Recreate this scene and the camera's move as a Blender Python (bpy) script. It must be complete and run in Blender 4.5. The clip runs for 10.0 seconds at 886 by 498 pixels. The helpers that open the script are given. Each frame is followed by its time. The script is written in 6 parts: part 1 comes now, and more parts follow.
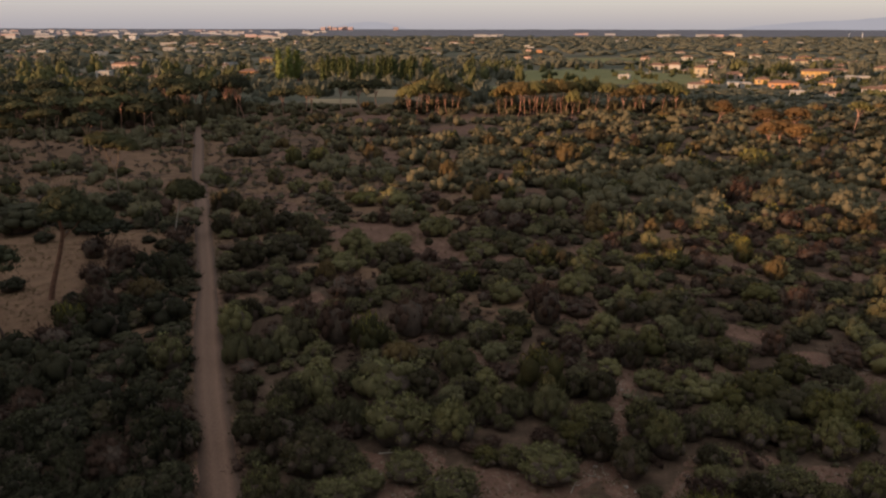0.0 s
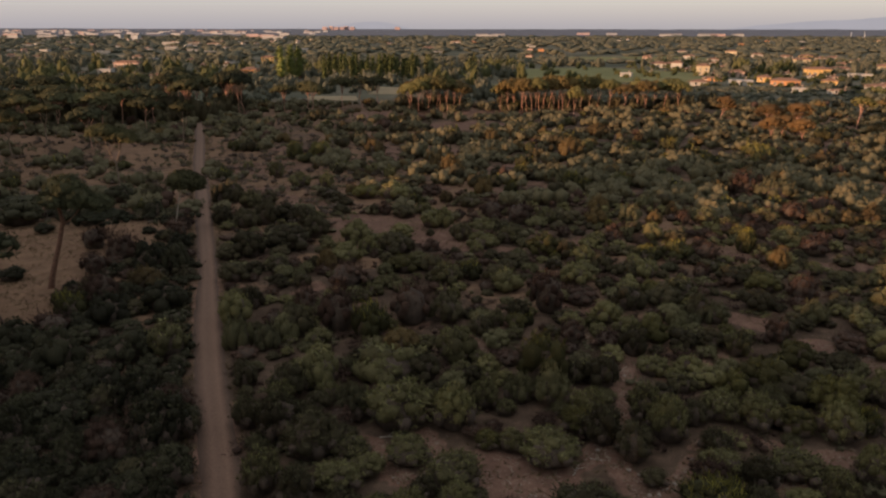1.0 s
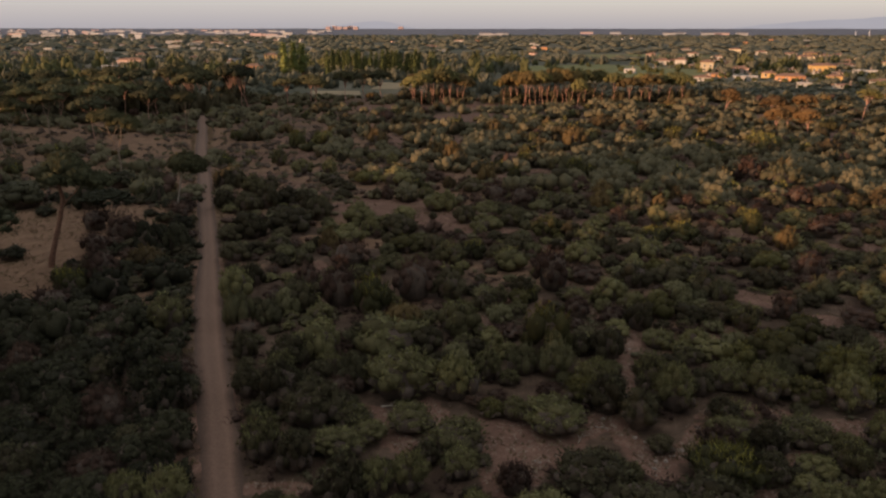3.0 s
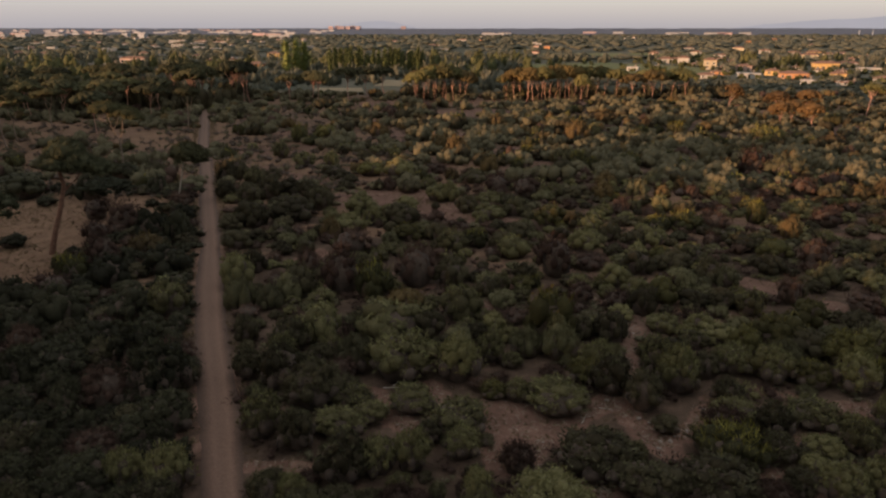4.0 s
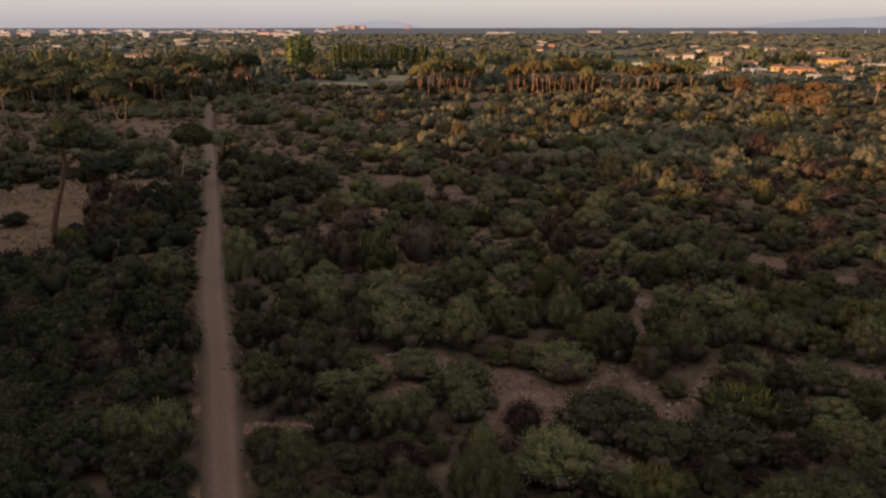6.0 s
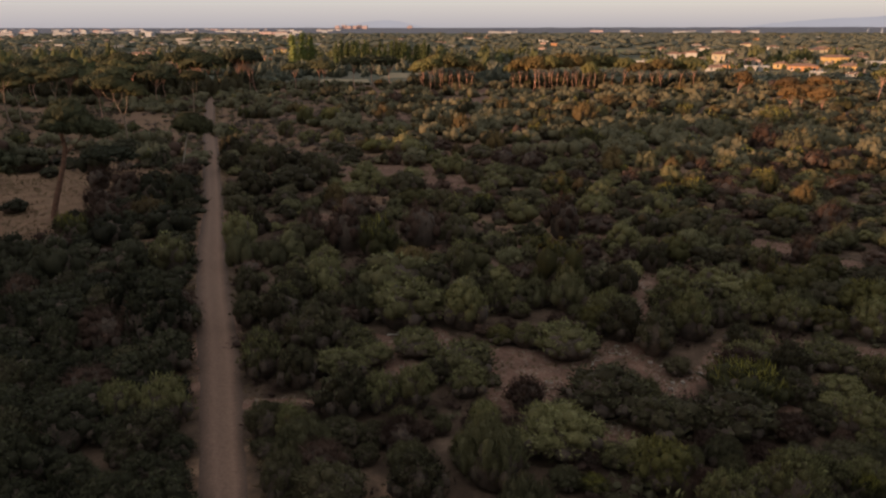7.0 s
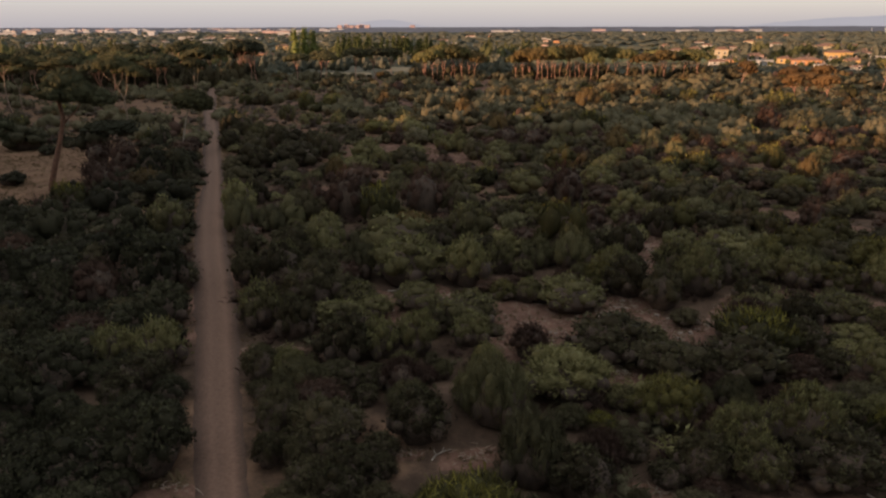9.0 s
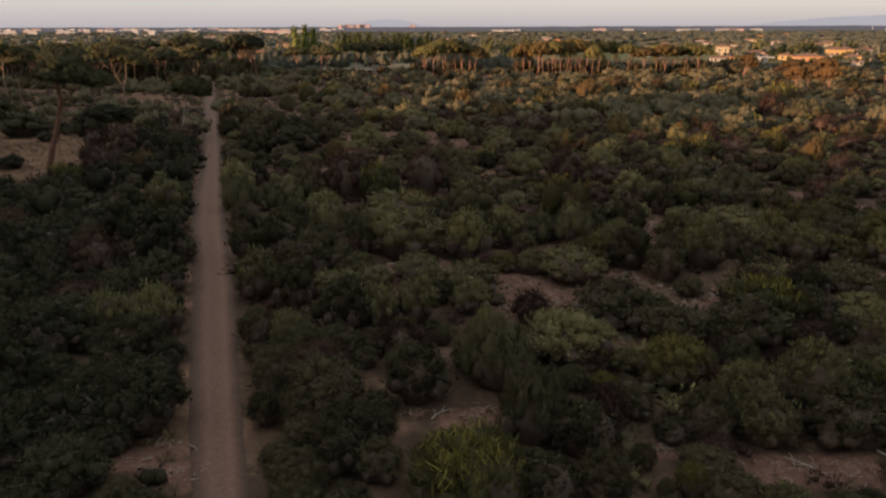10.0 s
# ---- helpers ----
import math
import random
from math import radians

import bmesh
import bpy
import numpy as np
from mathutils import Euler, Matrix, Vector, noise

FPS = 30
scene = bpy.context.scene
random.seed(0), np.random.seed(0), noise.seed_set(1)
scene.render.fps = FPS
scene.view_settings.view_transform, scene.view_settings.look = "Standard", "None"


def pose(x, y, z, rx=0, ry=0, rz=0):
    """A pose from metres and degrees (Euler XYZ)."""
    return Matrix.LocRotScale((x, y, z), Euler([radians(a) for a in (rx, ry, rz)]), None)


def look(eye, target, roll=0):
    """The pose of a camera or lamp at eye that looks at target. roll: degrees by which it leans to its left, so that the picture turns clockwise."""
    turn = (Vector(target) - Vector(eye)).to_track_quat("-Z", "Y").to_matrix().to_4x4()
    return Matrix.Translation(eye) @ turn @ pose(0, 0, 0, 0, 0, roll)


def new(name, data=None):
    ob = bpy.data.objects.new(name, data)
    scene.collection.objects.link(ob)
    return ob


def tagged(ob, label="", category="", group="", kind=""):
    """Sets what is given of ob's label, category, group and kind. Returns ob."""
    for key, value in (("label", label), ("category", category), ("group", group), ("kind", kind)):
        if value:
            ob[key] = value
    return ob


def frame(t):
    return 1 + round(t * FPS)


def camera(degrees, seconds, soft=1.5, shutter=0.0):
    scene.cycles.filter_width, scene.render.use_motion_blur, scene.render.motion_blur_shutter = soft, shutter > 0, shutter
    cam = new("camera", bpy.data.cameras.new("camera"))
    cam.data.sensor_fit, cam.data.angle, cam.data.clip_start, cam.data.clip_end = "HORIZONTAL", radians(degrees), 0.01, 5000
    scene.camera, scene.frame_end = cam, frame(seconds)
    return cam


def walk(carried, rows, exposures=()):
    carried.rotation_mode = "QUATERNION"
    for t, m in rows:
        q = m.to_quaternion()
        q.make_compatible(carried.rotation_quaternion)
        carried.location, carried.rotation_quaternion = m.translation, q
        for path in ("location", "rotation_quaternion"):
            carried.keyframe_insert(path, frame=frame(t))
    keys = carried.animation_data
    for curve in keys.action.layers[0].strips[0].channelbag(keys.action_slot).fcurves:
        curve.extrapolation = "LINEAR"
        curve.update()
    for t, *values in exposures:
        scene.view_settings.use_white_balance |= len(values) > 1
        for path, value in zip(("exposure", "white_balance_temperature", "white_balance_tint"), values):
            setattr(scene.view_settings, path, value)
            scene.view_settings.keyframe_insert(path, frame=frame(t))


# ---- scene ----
cam = camera(64.0, 10.0, soft=2.3)
# seconds, height, yaw, roll; the drone sinks almost straight down and turns slowly to its left
PATH = [
    (0.0, 32.85, 0.52, 0.10), (0.5, 32.17, 0.57, 0.09), (1.0, 31.36, 0.65, 0.08), (1.5, 30.73, 0.72, 0.06), (2.0, 29.95, 0.78, 0.05), (2.5, 29.32, 0.84, 0.04),
    (4.0, 26.97, 1.13, 0.00), (4.5, 26.34, 1.23, -0.01), (5.0, 25.71, 1.32, -0.02), (6.5, 23.32, 1.58, -0.06), (7.0, 22.46, 1.66, -0.08), (7.5, 21.44, 1.72, -0.09),
    (8.0, 20.74, 1.77, -0.10), (8.5, 20.06, 1.81, -0.11), (9.0, 18.88, 1.86, -0.12), (9.5, 17.90, 1.89, -0.14), (10.0, 16.75, 1.91, -0.15),
]
PITCH = -17.43
EXPOSURE = 0.0
walk(cam, [(t, pose(0.017 * t, 0.005 * t, z, 90 + PITCH, 0, yaw) @ pose(0, 0, 0, 0, 0, roll)) for t, z, yaw, roll in PATH],
     exposures=[(0.0, EXPOSURE - 0.14), (5.0, EXPOSURE - 0.09), (10.0, EXPOSURE + 0.02)])

# ---- light: a low evening sun behind the camera to its left ----
SUN_AZ, SUN_EL = 238.0, 4.5
world = bpy.data.worlds.new("world")
scene.world = world
world.use_nodes = True
wn = world.node_tree
sky = wn.nodes.new("ShaderNodeTexSky")
sky.sky_type = "NISHITA"
sky.sun_disc = False
sky.sun_elevation, sky.sun_rotation = radians(SUN_EL), radians(SUN_AZ)
sky.air_density, sky.dust_density, sky.ozone_density = 1.0, 1.2, 1.2
wn.links.new(sky.outputs[0], wn.nodes["Background"].inputs[0])
wn.nodes["Background"].inputs[1].default_value = 0.09
# evening haze, the same all round, thickest low over the plain; a bright zenith is added to light shrub tops
tc = wn.nodes.new("ShaderNodeTexCoord")
sep = wn.nodes.new("ShaderNodeSeparateXYZ")
wn.links.new(tc.outputs["Generated"], sep.inputs[0])
haze = wn.nodes.new("ShaderNodeValToRGB")
for e, (at, c) in zip([haze.color_ramp.elements[0], haze.color_ramp.elements[1]] + [haze.color_ramp.elements.new(0.5) for _ in range(3)],
                      ((0.0, (0.455, 0.443, 0.505)), (1.0, (1.20, 1.06, 1.07)), (0.034, (0.56, 0.55, 0.595)), (0.12, (0.125, 0.118, 0.132)), (0.45, (0.088, 0.082, 0.088)))):
    e.position, e.color = at, (*c, 1)
wn.links.new(sep.outputs["Z"], haze.inputs[0])
hb, add = wn.nodes.new("ShaderNodeBackground"), wn.nodes.new("ShaderNodeAddShader")
wn.links.new(haze.outputs[0], hb.inputs[0])
hb.inputs[1].default_value = 0.92
wn.links.new(wn.nodes["Background"].outputs[0], add.inputs[0])
wn.links.new(hb.outputs[0], add.inputs[1])
wn.links.new(add.outputs[0], wn.nodes["World Output"].inputs[0])
sun = new("sun", bpy.data.lights.new("sun", "SUN"))
sun.data.energy, sun.data.angle, sun.data.color = 6.0, radians(0.6), (1.0, 0.59, 0.35)
az = radians(SUN_AZ)
to_sun = Vector((math.sin(az) * math.cos(radians(SUN_EL)), math.cos(az) * math.cos(radians(SUN_EL)), math.sin(radians(SUN_EL))))
sun.matrix_world = look((0, 0, 60), Vector((0, 0, 60)) - to_sun)

# ---- materials ----
def nodes_of(name):
    m = bpy.data.materials.new(name)
    m.use_nodes = True
    return m, m.node_tree, m.node_tree.nodes["Principled BSDF"]


def ramp_of(nt, stops):
    r = nt.nodes.new("ShaderNodeValToRGB")
    while len(r.color_ramp.elements) < len(stops):
        r.color_ramp.elements.new(0.5)
    for e, (p, c) in zip(r.color_ramp.elements, stops):
        e.position, e.color = p, (*c, 1)
    return r


def math_of(nt, op, a, b):
    n = nt.nodes.new("ShaderNodeMath")
    n.operation = op
    for i, v in enumerate((a, b)):
        if isinstance(v, (int, float)):
            n.inputs[i].default_value = v
        else:
            nt.links.new(v, n.inputs[i])
    return n.outputs[0]


def noise_of(nt, scale, detail=4.0, rough=0.6, coord="Object"):
    tc = nt.nodes.new("ShaderNodeTexCoord")
    n = nt.nodes.new("ShaderNodeTexNoise")
    n.inputs["Scale"].default_value, n.inputs["Detail"].default_value, n.inputs["Roughness"].default_value = scale, detail, rough
    nt.links.new(tc.outputs[coord], n.inputs["Vector"])
    return n.outputs["Fac"]


def mix_of(nt, fac, a, b):
    n = nt.nodes.new("ShaderNodeMix")
    n.data_type = "RGBA"
    for i, v in ((0, fac), (6, a), (7, b)):
        if isinstance(v, tuple):
            n.inputs[i].default_value = (*v, 1)
        elif isinstance(v, (int, float)):
            n.inputs[i].default_value = v
        else:
            nt.links.new(v, n.inputs[i])
    return n.outputs[2]


def attr_of(nt, name):
    a = nt.nodes.new("ShaderNodeAttribute")
    a.attribute_name = name
    return a.outputs["Fac"]


def bump_of(nt, bsdf, height, strength, distance):
    b = nt.nodes.new("ShaderNodeBump")
    b.inputs["Strength"].default_value, b.inputs["Distance"].default_value = strength, distance
    nt.links.new(height, b.inputs["Height"])
    nt.links.new(b.outputs[0], bsdf.inputs["Normal"])


def leaf_mat(name, dark, mid, pale, tip=None, tips=0.0):
    """Leaves: three tones by plant, clump and leaf; tip: a colour for the head tops: yellow shoots on broom, painted
    top light on the rest.
    """
    m, nt, p = nodes_of(name)
    isl = nt.nodes.new("ShaderNodeNewGeometry").outputs["Random Per Island"]
    obj = nt.nodes.new("ShaderNodeObjectInfo").outputs["Random"]
    v = math_of(nt, "ADD", math_of(nt, "MULTIPLY", isl, 0.16), math_of(nt, "MULTIPLY", obj, 0.54))
    v = math_of(nt, "ADD", math_of(nt, "ADD", v, 0.04), math_of(nt, "MULTIPLY", attr_of(nt, "tone"), 0.4))
    grain = noise_of(nt, 7.0, 7, 0.75)
    v = math_of(nt, "ADD", v, math_of(nt, "MULTIPLY", math_of(nt, "SUBTRACT", grain, 0.5), 0.7))
    r = ramp_of(nt, ((0.1, dark), (0.5, mid), (0.95, pale)))
    nt.links.new(v, r.inputs[0])
    col = r.outputs[0]
    bump_of(nt, p, grain, 0.5, 0.12)
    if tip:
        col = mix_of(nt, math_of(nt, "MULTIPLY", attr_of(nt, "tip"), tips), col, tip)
    nt.links.new(col, p.inputs["Base Color"])
    p.inputs["Roughness"].default_value = 0.7
    p.inputs["Specular IOR Level"].default_value = 0.08
    t = nt.nodes.new("ShaderNodeBsdfTranslucent")
    nt.links.new(col, t.inputs[0])
    mx = nt.nodes.new("ShaderNodeMixShader")
    mx.inputs[0].default_value = 0.09
    nt.links.new(p.outputs[0], mx.inputs[1])
    nt.links.new(t.outputs[0], mx.inputs[2])
    nt.links.new(mx.outputs[0], nt.nodes["Material Output"].inputs[0])
    return m


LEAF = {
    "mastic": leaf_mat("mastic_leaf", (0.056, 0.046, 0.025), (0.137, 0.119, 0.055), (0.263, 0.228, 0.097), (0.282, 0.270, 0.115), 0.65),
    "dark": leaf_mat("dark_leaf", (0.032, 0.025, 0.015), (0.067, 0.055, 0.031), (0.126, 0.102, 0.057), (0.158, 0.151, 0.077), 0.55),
    # the dark leaf again, painted deeper to stand for shade left of the track
    "dark_shade": leaf_mat("dark_shade_leaf", (0.022, 0.020, 0.013), (0.046, 0.042, 0.025), (0.084, 0.076, 0.044), (0.118, 0.116, 0.060), 0.5),
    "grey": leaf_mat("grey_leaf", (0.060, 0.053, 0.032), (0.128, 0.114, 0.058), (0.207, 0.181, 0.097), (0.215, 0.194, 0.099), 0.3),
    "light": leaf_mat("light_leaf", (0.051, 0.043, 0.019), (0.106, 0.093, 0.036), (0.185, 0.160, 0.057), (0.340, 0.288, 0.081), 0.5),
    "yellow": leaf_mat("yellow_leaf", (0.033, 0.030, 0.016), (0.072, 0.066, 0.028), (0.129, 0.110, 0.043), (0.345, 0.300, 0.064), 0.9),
    # rust leaf, with some warmth of the evening sun in its colour
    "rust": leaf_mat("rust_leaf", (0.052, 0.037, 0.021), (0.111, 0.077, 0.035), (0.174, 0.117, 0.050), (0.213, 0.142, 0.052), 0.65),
    "brown": leaf_mat("brown_twigs", (0.044, 0.026, 0.020), (0.092, 0.056, 0.042), (0.160, 0.099, 0.072)),
    "twig": leaf_mat("grey_brown_twigs", (0.066, 0.050, 0.041), (0.132, 0.099, 0.079), (0.215, 0.163, 0.127)),
    "scrub": leaf_mat("scrub_leaf", (0.067, 0.060, 0.037), (0.132, 0.116, 0.068), (0.201, 0.166, 0.096)),
    "pine": leaf_mat("pine_needles", (0.071, 0.062, 0.028), (0.149, 0.136, 0.052), (0.237, 0.204, 0.075)),
    # pine needles with the evening sun on the grove crowns painted in
    "pine_warm": leaf_mat("sun_warm_pine_needles", (0.093, 0.064, 0.028), (0.181, 0.127, 0.048), (0.264, 0.188, 0.068)),
    # pine needles painted darker for crowns that stand in shade
    "pine_dark": leaf_mat("shade_dark_pine_needles", (0.034, 0.034, 0.021), (0.074, 0.073, 0.040), (0.136, 0.128, 0.062)),
    "pine_belt": leaf_mat("olive_pine_needles", (0.050, 0.048, 0.026), (0.108, 0.100, 0.048), (0.180, 0.162, 0.072)),
    "pine_red": leaf_mat("rust_pine_needles", (0.10, 0.06, 0.028), (0.17, 0.10, 0.042), (0.24, 0.14, 0.055)),
    "garden": leaf_mat("garden_leaf", (0.033, 0.037, 0.019), (0.069, 0.076, 0.033), (0.123, 0.120, 0.052)),
    # leaf greyed and lifted, haze over the plain put into its colour
    "wood": leaf_mat("hazed_woodland_leaf", (0.060, 0.064, 0.052), (0.104, 0.107, 0.079), (0.148, 0.144, 0.103)),
    "poplar_bright": leaf_mat("light_poplar_leaf", (0.11, 0.125, 0.040), (0.20, 0.225, 0.072), (0.29, 0.31, 0.10)),
    "poplar": leaf_mat("poplar_leaf", (0.049, 0.058, 0.024), (0.097, 0.112, 0.043), (0.144, 0.158, 0.059)),
}


def bark_mat(name, a, b):
    m, nt, p = nodes_of(name)
    f = noise_of(nt, 3.0, 6)
    r = ramp_of(nt, ((0.3, a), (0.7, b)))
    nt.links.new(f, r.inputs[0])
    nt.links.new(r.outputs[0], p.inputs["Base Color"])
    p.inputs["Roughness"].default_value = 0.9
    bump_of(nt, p, noise_of(nt, 14.0, 5), 0.6, 0.05)
    return m


BARK = bark_mat("pine_bark", (0.293, 0.151, 0.112), (0.586, 0.338, 0.252))
BARK_PALE = bark_mat("bleached_wood", (0.25, 0.20, 0.16), (0.48, 0.42, 0.35))
BARK_TAN = bark_mat("weathered_pine_bark", (0.18, 0.125, 0.092), (0.33, 0.24, 0.18))
BARK_RED = bark_mat("red_brown_pine_bark", (0.13, 0.066, 0.046), (0.30, 0.155, 0.105))
BARK_DARK = bark_mat("dark_pine_bark", (0.055, 0.036, 0.028), (0.15, 0.095, 0.07))
# stems and twigs, with the shade of gaps and flanks in the colour
TWIG_SHADE = bark_mat("shrub_twigs_and_shade", (0.045, 0.030, 0.022), (0.112, 0.075, 0.054))


def earth_mat():
    """Ground: litter and low dry herbs, bare reddish earth where 'bare', straw-coloured grass where 'grass', farmland
    far off with haze lifted into its colour.
    """
    m, nt, p = nodes_of("earth")
    mid, coarse = noise_of(nt, 0.45, 6, 0.65), noise_of(nt, 4.0, 6, 0.7)
    fine = math_of(nt, "ADD", math_of(nt, "MULTIPLY", coarse, 0.55), math_of(nt, "MULTIPLY", noise_of(nt, 17.0, 4, 0.75), 0.45))
    litter = ramp_of(nt, ((0.30, (0.038, 0.025, 0.018)), (0.5, (0.092, 0.060, 0.042)), (0.72, (0.205, 0.135, 0.094))))
    nt.links.new(math_of(nt, "ADD", math_of(nt, "MULTIPLY", mid, 0.65), math_of(nt, "MULTIPLY", fine, 0.35)), litter.inputs[0])
    soil = ramp_of(nt, ((0.3, (0.070, 0.042, 0.032)), (0.52, (0.184, 0.104, 0.075)), (0.68, (0.36, 0.215, 0.158))))
    nt.links.new(math_of(nt, "ADD", math_of(nt, "MULTIPLY", mid, 0.4), math_of(nt, "MULTIPLY", fine, 0.6)), soil.inputs[0])
    straw = ramp_of(nt, ((0.3, (0.112, 0.066, 0.043)), (0.7, (0.285, 0.170, 0.106))))
    nt.links.new(math_of(nt, "ADD", math_of(nt, "MULTIPLY", mid, 0.6), math_of(nt, "MULTIPLY", fine, 0.4)), straw.inputs[0])
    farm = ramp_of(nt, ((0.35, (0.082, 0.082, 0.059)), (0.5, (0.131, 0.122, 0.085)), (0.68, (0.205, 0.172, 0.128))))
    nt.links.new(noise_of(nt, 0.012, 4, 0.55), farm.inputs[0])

    def cut(name):
        v = math_of(nt, "ADD", attr_of(nt, name), math_of(nt, "MULTIPLY", math_of(nt, "SUBTRACT", mid, 0.5), 0.9))
        mr = nt.nodes.new("ShaderNodeMapRange")
        mr.interpolation_type = "SMOOTHSTEP"
        mr.inputs[1].default_value, mr.inputs[2].default_value = 0.30, 0.66
        nt.links.new(v, mr.inputs[0])
        return mr.outputs[0]
    c = mix_of(nt, cut("grass"), litter.outputs[0], straw.outputs[0])
    c = mix_of(nt, cut("bare"), c, soil.outputs[0])
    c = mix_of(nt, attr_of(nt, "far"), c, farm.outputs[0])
    nt.links.new(c, p.inputs["Base Color"])
    p.inputs["Roughness"].default_value = 0.95
    p.inputs["Specular IOR Level"].default_value = 0.1
    bump_of(nt, p, math_of(nt, "ADD", math_of(nt, "MULTIPLY", mid, 0.6), math_of(nt, "MULTIPLY", fine, 0.4)), 0.8, 0.25)
    return m


def track_mat():
    """The dirt track: two worn wheel lines paler than the middle and the verges."""
    m, nt, p = nodes_of("track_dirt")
    mid, fine = noise_of(nt, 0.6, 6, 0.65), noise_of(nt, 5.0, 6, 0.7)
    r = ramp_of(nt, ((0.0, (0.094, 0.054, 0.038)), (0.16, (0.150, 0.086, 0.058)), (0.34, (0.227, 0.131, 0.090)), (0.48, (0.206, 0.119, 0.082)),
                     (0.62, (0.225, 0.129, 0.087)), (0.72, (0.255, 0.146, 0.100)), (0.86, (0.157, 0.090, 0.060)), (1.0, (0.094, 0.054, 0.038))))
    v = math_of(nt, "ADD", attr_of(nt, "across"), math_of(nt, "MULTIPLY", math_of(nt, "SUBTRACT", mid, 0.5), 0.18))
    nt.links.new(v, r.inputs[0])
    g = ramp_of(nt, ((0.3, (0.62, 0.62, 0.62)), (0.7, (1.0, 1.0, 1.0))))
    nt.links.new(fine, g.inputs[0])
    mx = nt.nodes.new("ShaderNodeMix")
    mx.data_type, mx.blend_type = "RGBA", "MULTIPLY"
    mx.inputs[0].default_value = 1.0
    nt.links.new(r.outputs[0], mx.inputs[6])
    nt.links.new(g.outputs[0], mx.inputs[7])
    nt.links.new(mx.outputs[2], p.inputs["Base Color"])
    p.inputs["Roughness"].default_value = 0.95
    bump_of(nt, p, fine, 0.7, 0.08)
    return m


def plain_mat(name, a, b, scale=0.6, rough=0.85, bump=0.2):
    m, nt, p = nodes_of(name)
    f = math_of(nt, "ADD", math_of(nt, "MULTIPLY", noise_of(nt, scale, 5), 0.6), math_of(nt, "MULTIPLY", noise_of(nt, scale * 9, 5), 0.4))
    r = ramp_of(nt, ((0.35, a), (0.65, b)))
    nt.links.new(f, r.inputs[0])
    nt.links.new(r.outputs[0], p.inputs["Base Color"])
    p.inputs["Roughness"].default_value = rough
    p.inputs["Specular IOR Level"].default_value = 0.1
    bump_of(nt, p, f, bump, 0.05)
    return m


EARTH, TRACK = earth_mat(), track_mat()
GREEN_FIELD = plain_mat("green_pasture", (0.16, 0.158, 0.07), (0.27, 0.24, 0.105), 0.04)
SOIL_FIELD = plain_mat("ploughed_soil", (0.17, 0.13, 0.095), (0.25, 0.19, 0.14), 0.05)
STRAW_FIELD = plain_mat("dry_pasture", (0.27, 0.20, 0.125), (0.39, 0.295, 0.18), 0.05)
STONE = plain_mat("pale_stone", (0.38, 0.34, 0.30), (0.62, 0.58, 0.53), 2.0)
STONE_DULL = plain_mat("dull_stone", (0.22, 0.17, 0.14), (0.38, 0.31, 0.26), 2.0)
WALLS = [
    plain_mat("white_render", (0.459, 0.429, 0.390), (0.577, 0.555, 0.525)),
    plain_mat("cream_render", (0.528, 0.440, 0.299), (0.634, 0.546, 0.387)),
    plain_mat("ochre_render", (0.60, 0.40, 0.16), (0.72, 0.50, 0.22)),
    plain_mat("orange_render", (0.56, 0.28, 0.14), (0.66, 0.36, 0.18)),
    plain_mat("pink_render", (0.56, 0.40, 0.34), (0.68, 0.50, 0.43)),
]
# walls of the skyline blocks, dulled and blued to stand for haze
HAZED_WALLS = [plain_mat("grey_render", (0.30, 0.31, 0.33), (0.38, 0.39, 0.42)), plain_mat("hazed_pink_render", (0.34, 0.26, 0.26), (0.42, 0.32, 0.32)),
              plain_mat("pale_grey_render", (0.33, 0.35, 0.39), (0.42, 0.44, 0.48)), plain_mat("pale_pink_render", (0.32, 0.29, 0.30), (0.40, 0.36, 0.37))]
TILE_ROOF = plain_mat("clay_tiles", (0.22, 0.125, 0.09), (0.34, 0.20, 0.14), 1.5)
PALE_ROOF = plain_mat("pale_roof", (0.38, 0.35, 0.33), (0.55, 0.52, 0.50), 0.8)
GREY_ROOF = plain_mat("grey_sheet_roof", (0.20, 0.20, 0.21), (0.32, 0.32, 0.33), 0.8)
PLASTIC_WHITE = plain_mat("white_paint", (0.70, 0.70, 0.69), (0.80, 0.80, 0.79), 2.0)


def glass_mat():
    m, nt, p = nodes_of("window_glass")
    p.inputs["Base Color"].default_value = (0.03, 0.035, 0.04, 1)
    p.inputs["Roughness"].default_value = 0.12
    return m


GLASS = glass_mat()
SHUTTER = plain_mat("dark_shutter", (0.05, 0.07, 0.05), (0.09, 0.11, 0.08), 2.0)


# distance haze painted as an even glow, not lit by the sun
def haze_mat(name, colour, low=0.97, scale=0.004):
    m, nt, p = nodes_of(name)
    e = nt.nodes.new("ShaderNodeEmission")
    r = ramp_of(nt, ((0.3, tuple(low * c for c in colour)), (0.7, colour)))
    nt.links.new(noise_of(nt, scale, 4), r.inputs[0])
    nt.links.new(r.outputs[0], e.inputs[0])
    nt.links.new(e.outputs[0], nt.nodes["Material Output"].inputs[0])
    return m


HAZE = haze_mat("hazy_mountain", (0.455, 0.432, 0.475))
HAZE_WOOD = haze_mat("painted_haze_wood", (0.165, 0.149, 0.162), 0.66, 0.02)

# ---- mesh helpers ----
RNG = np.random.default_rng(7)


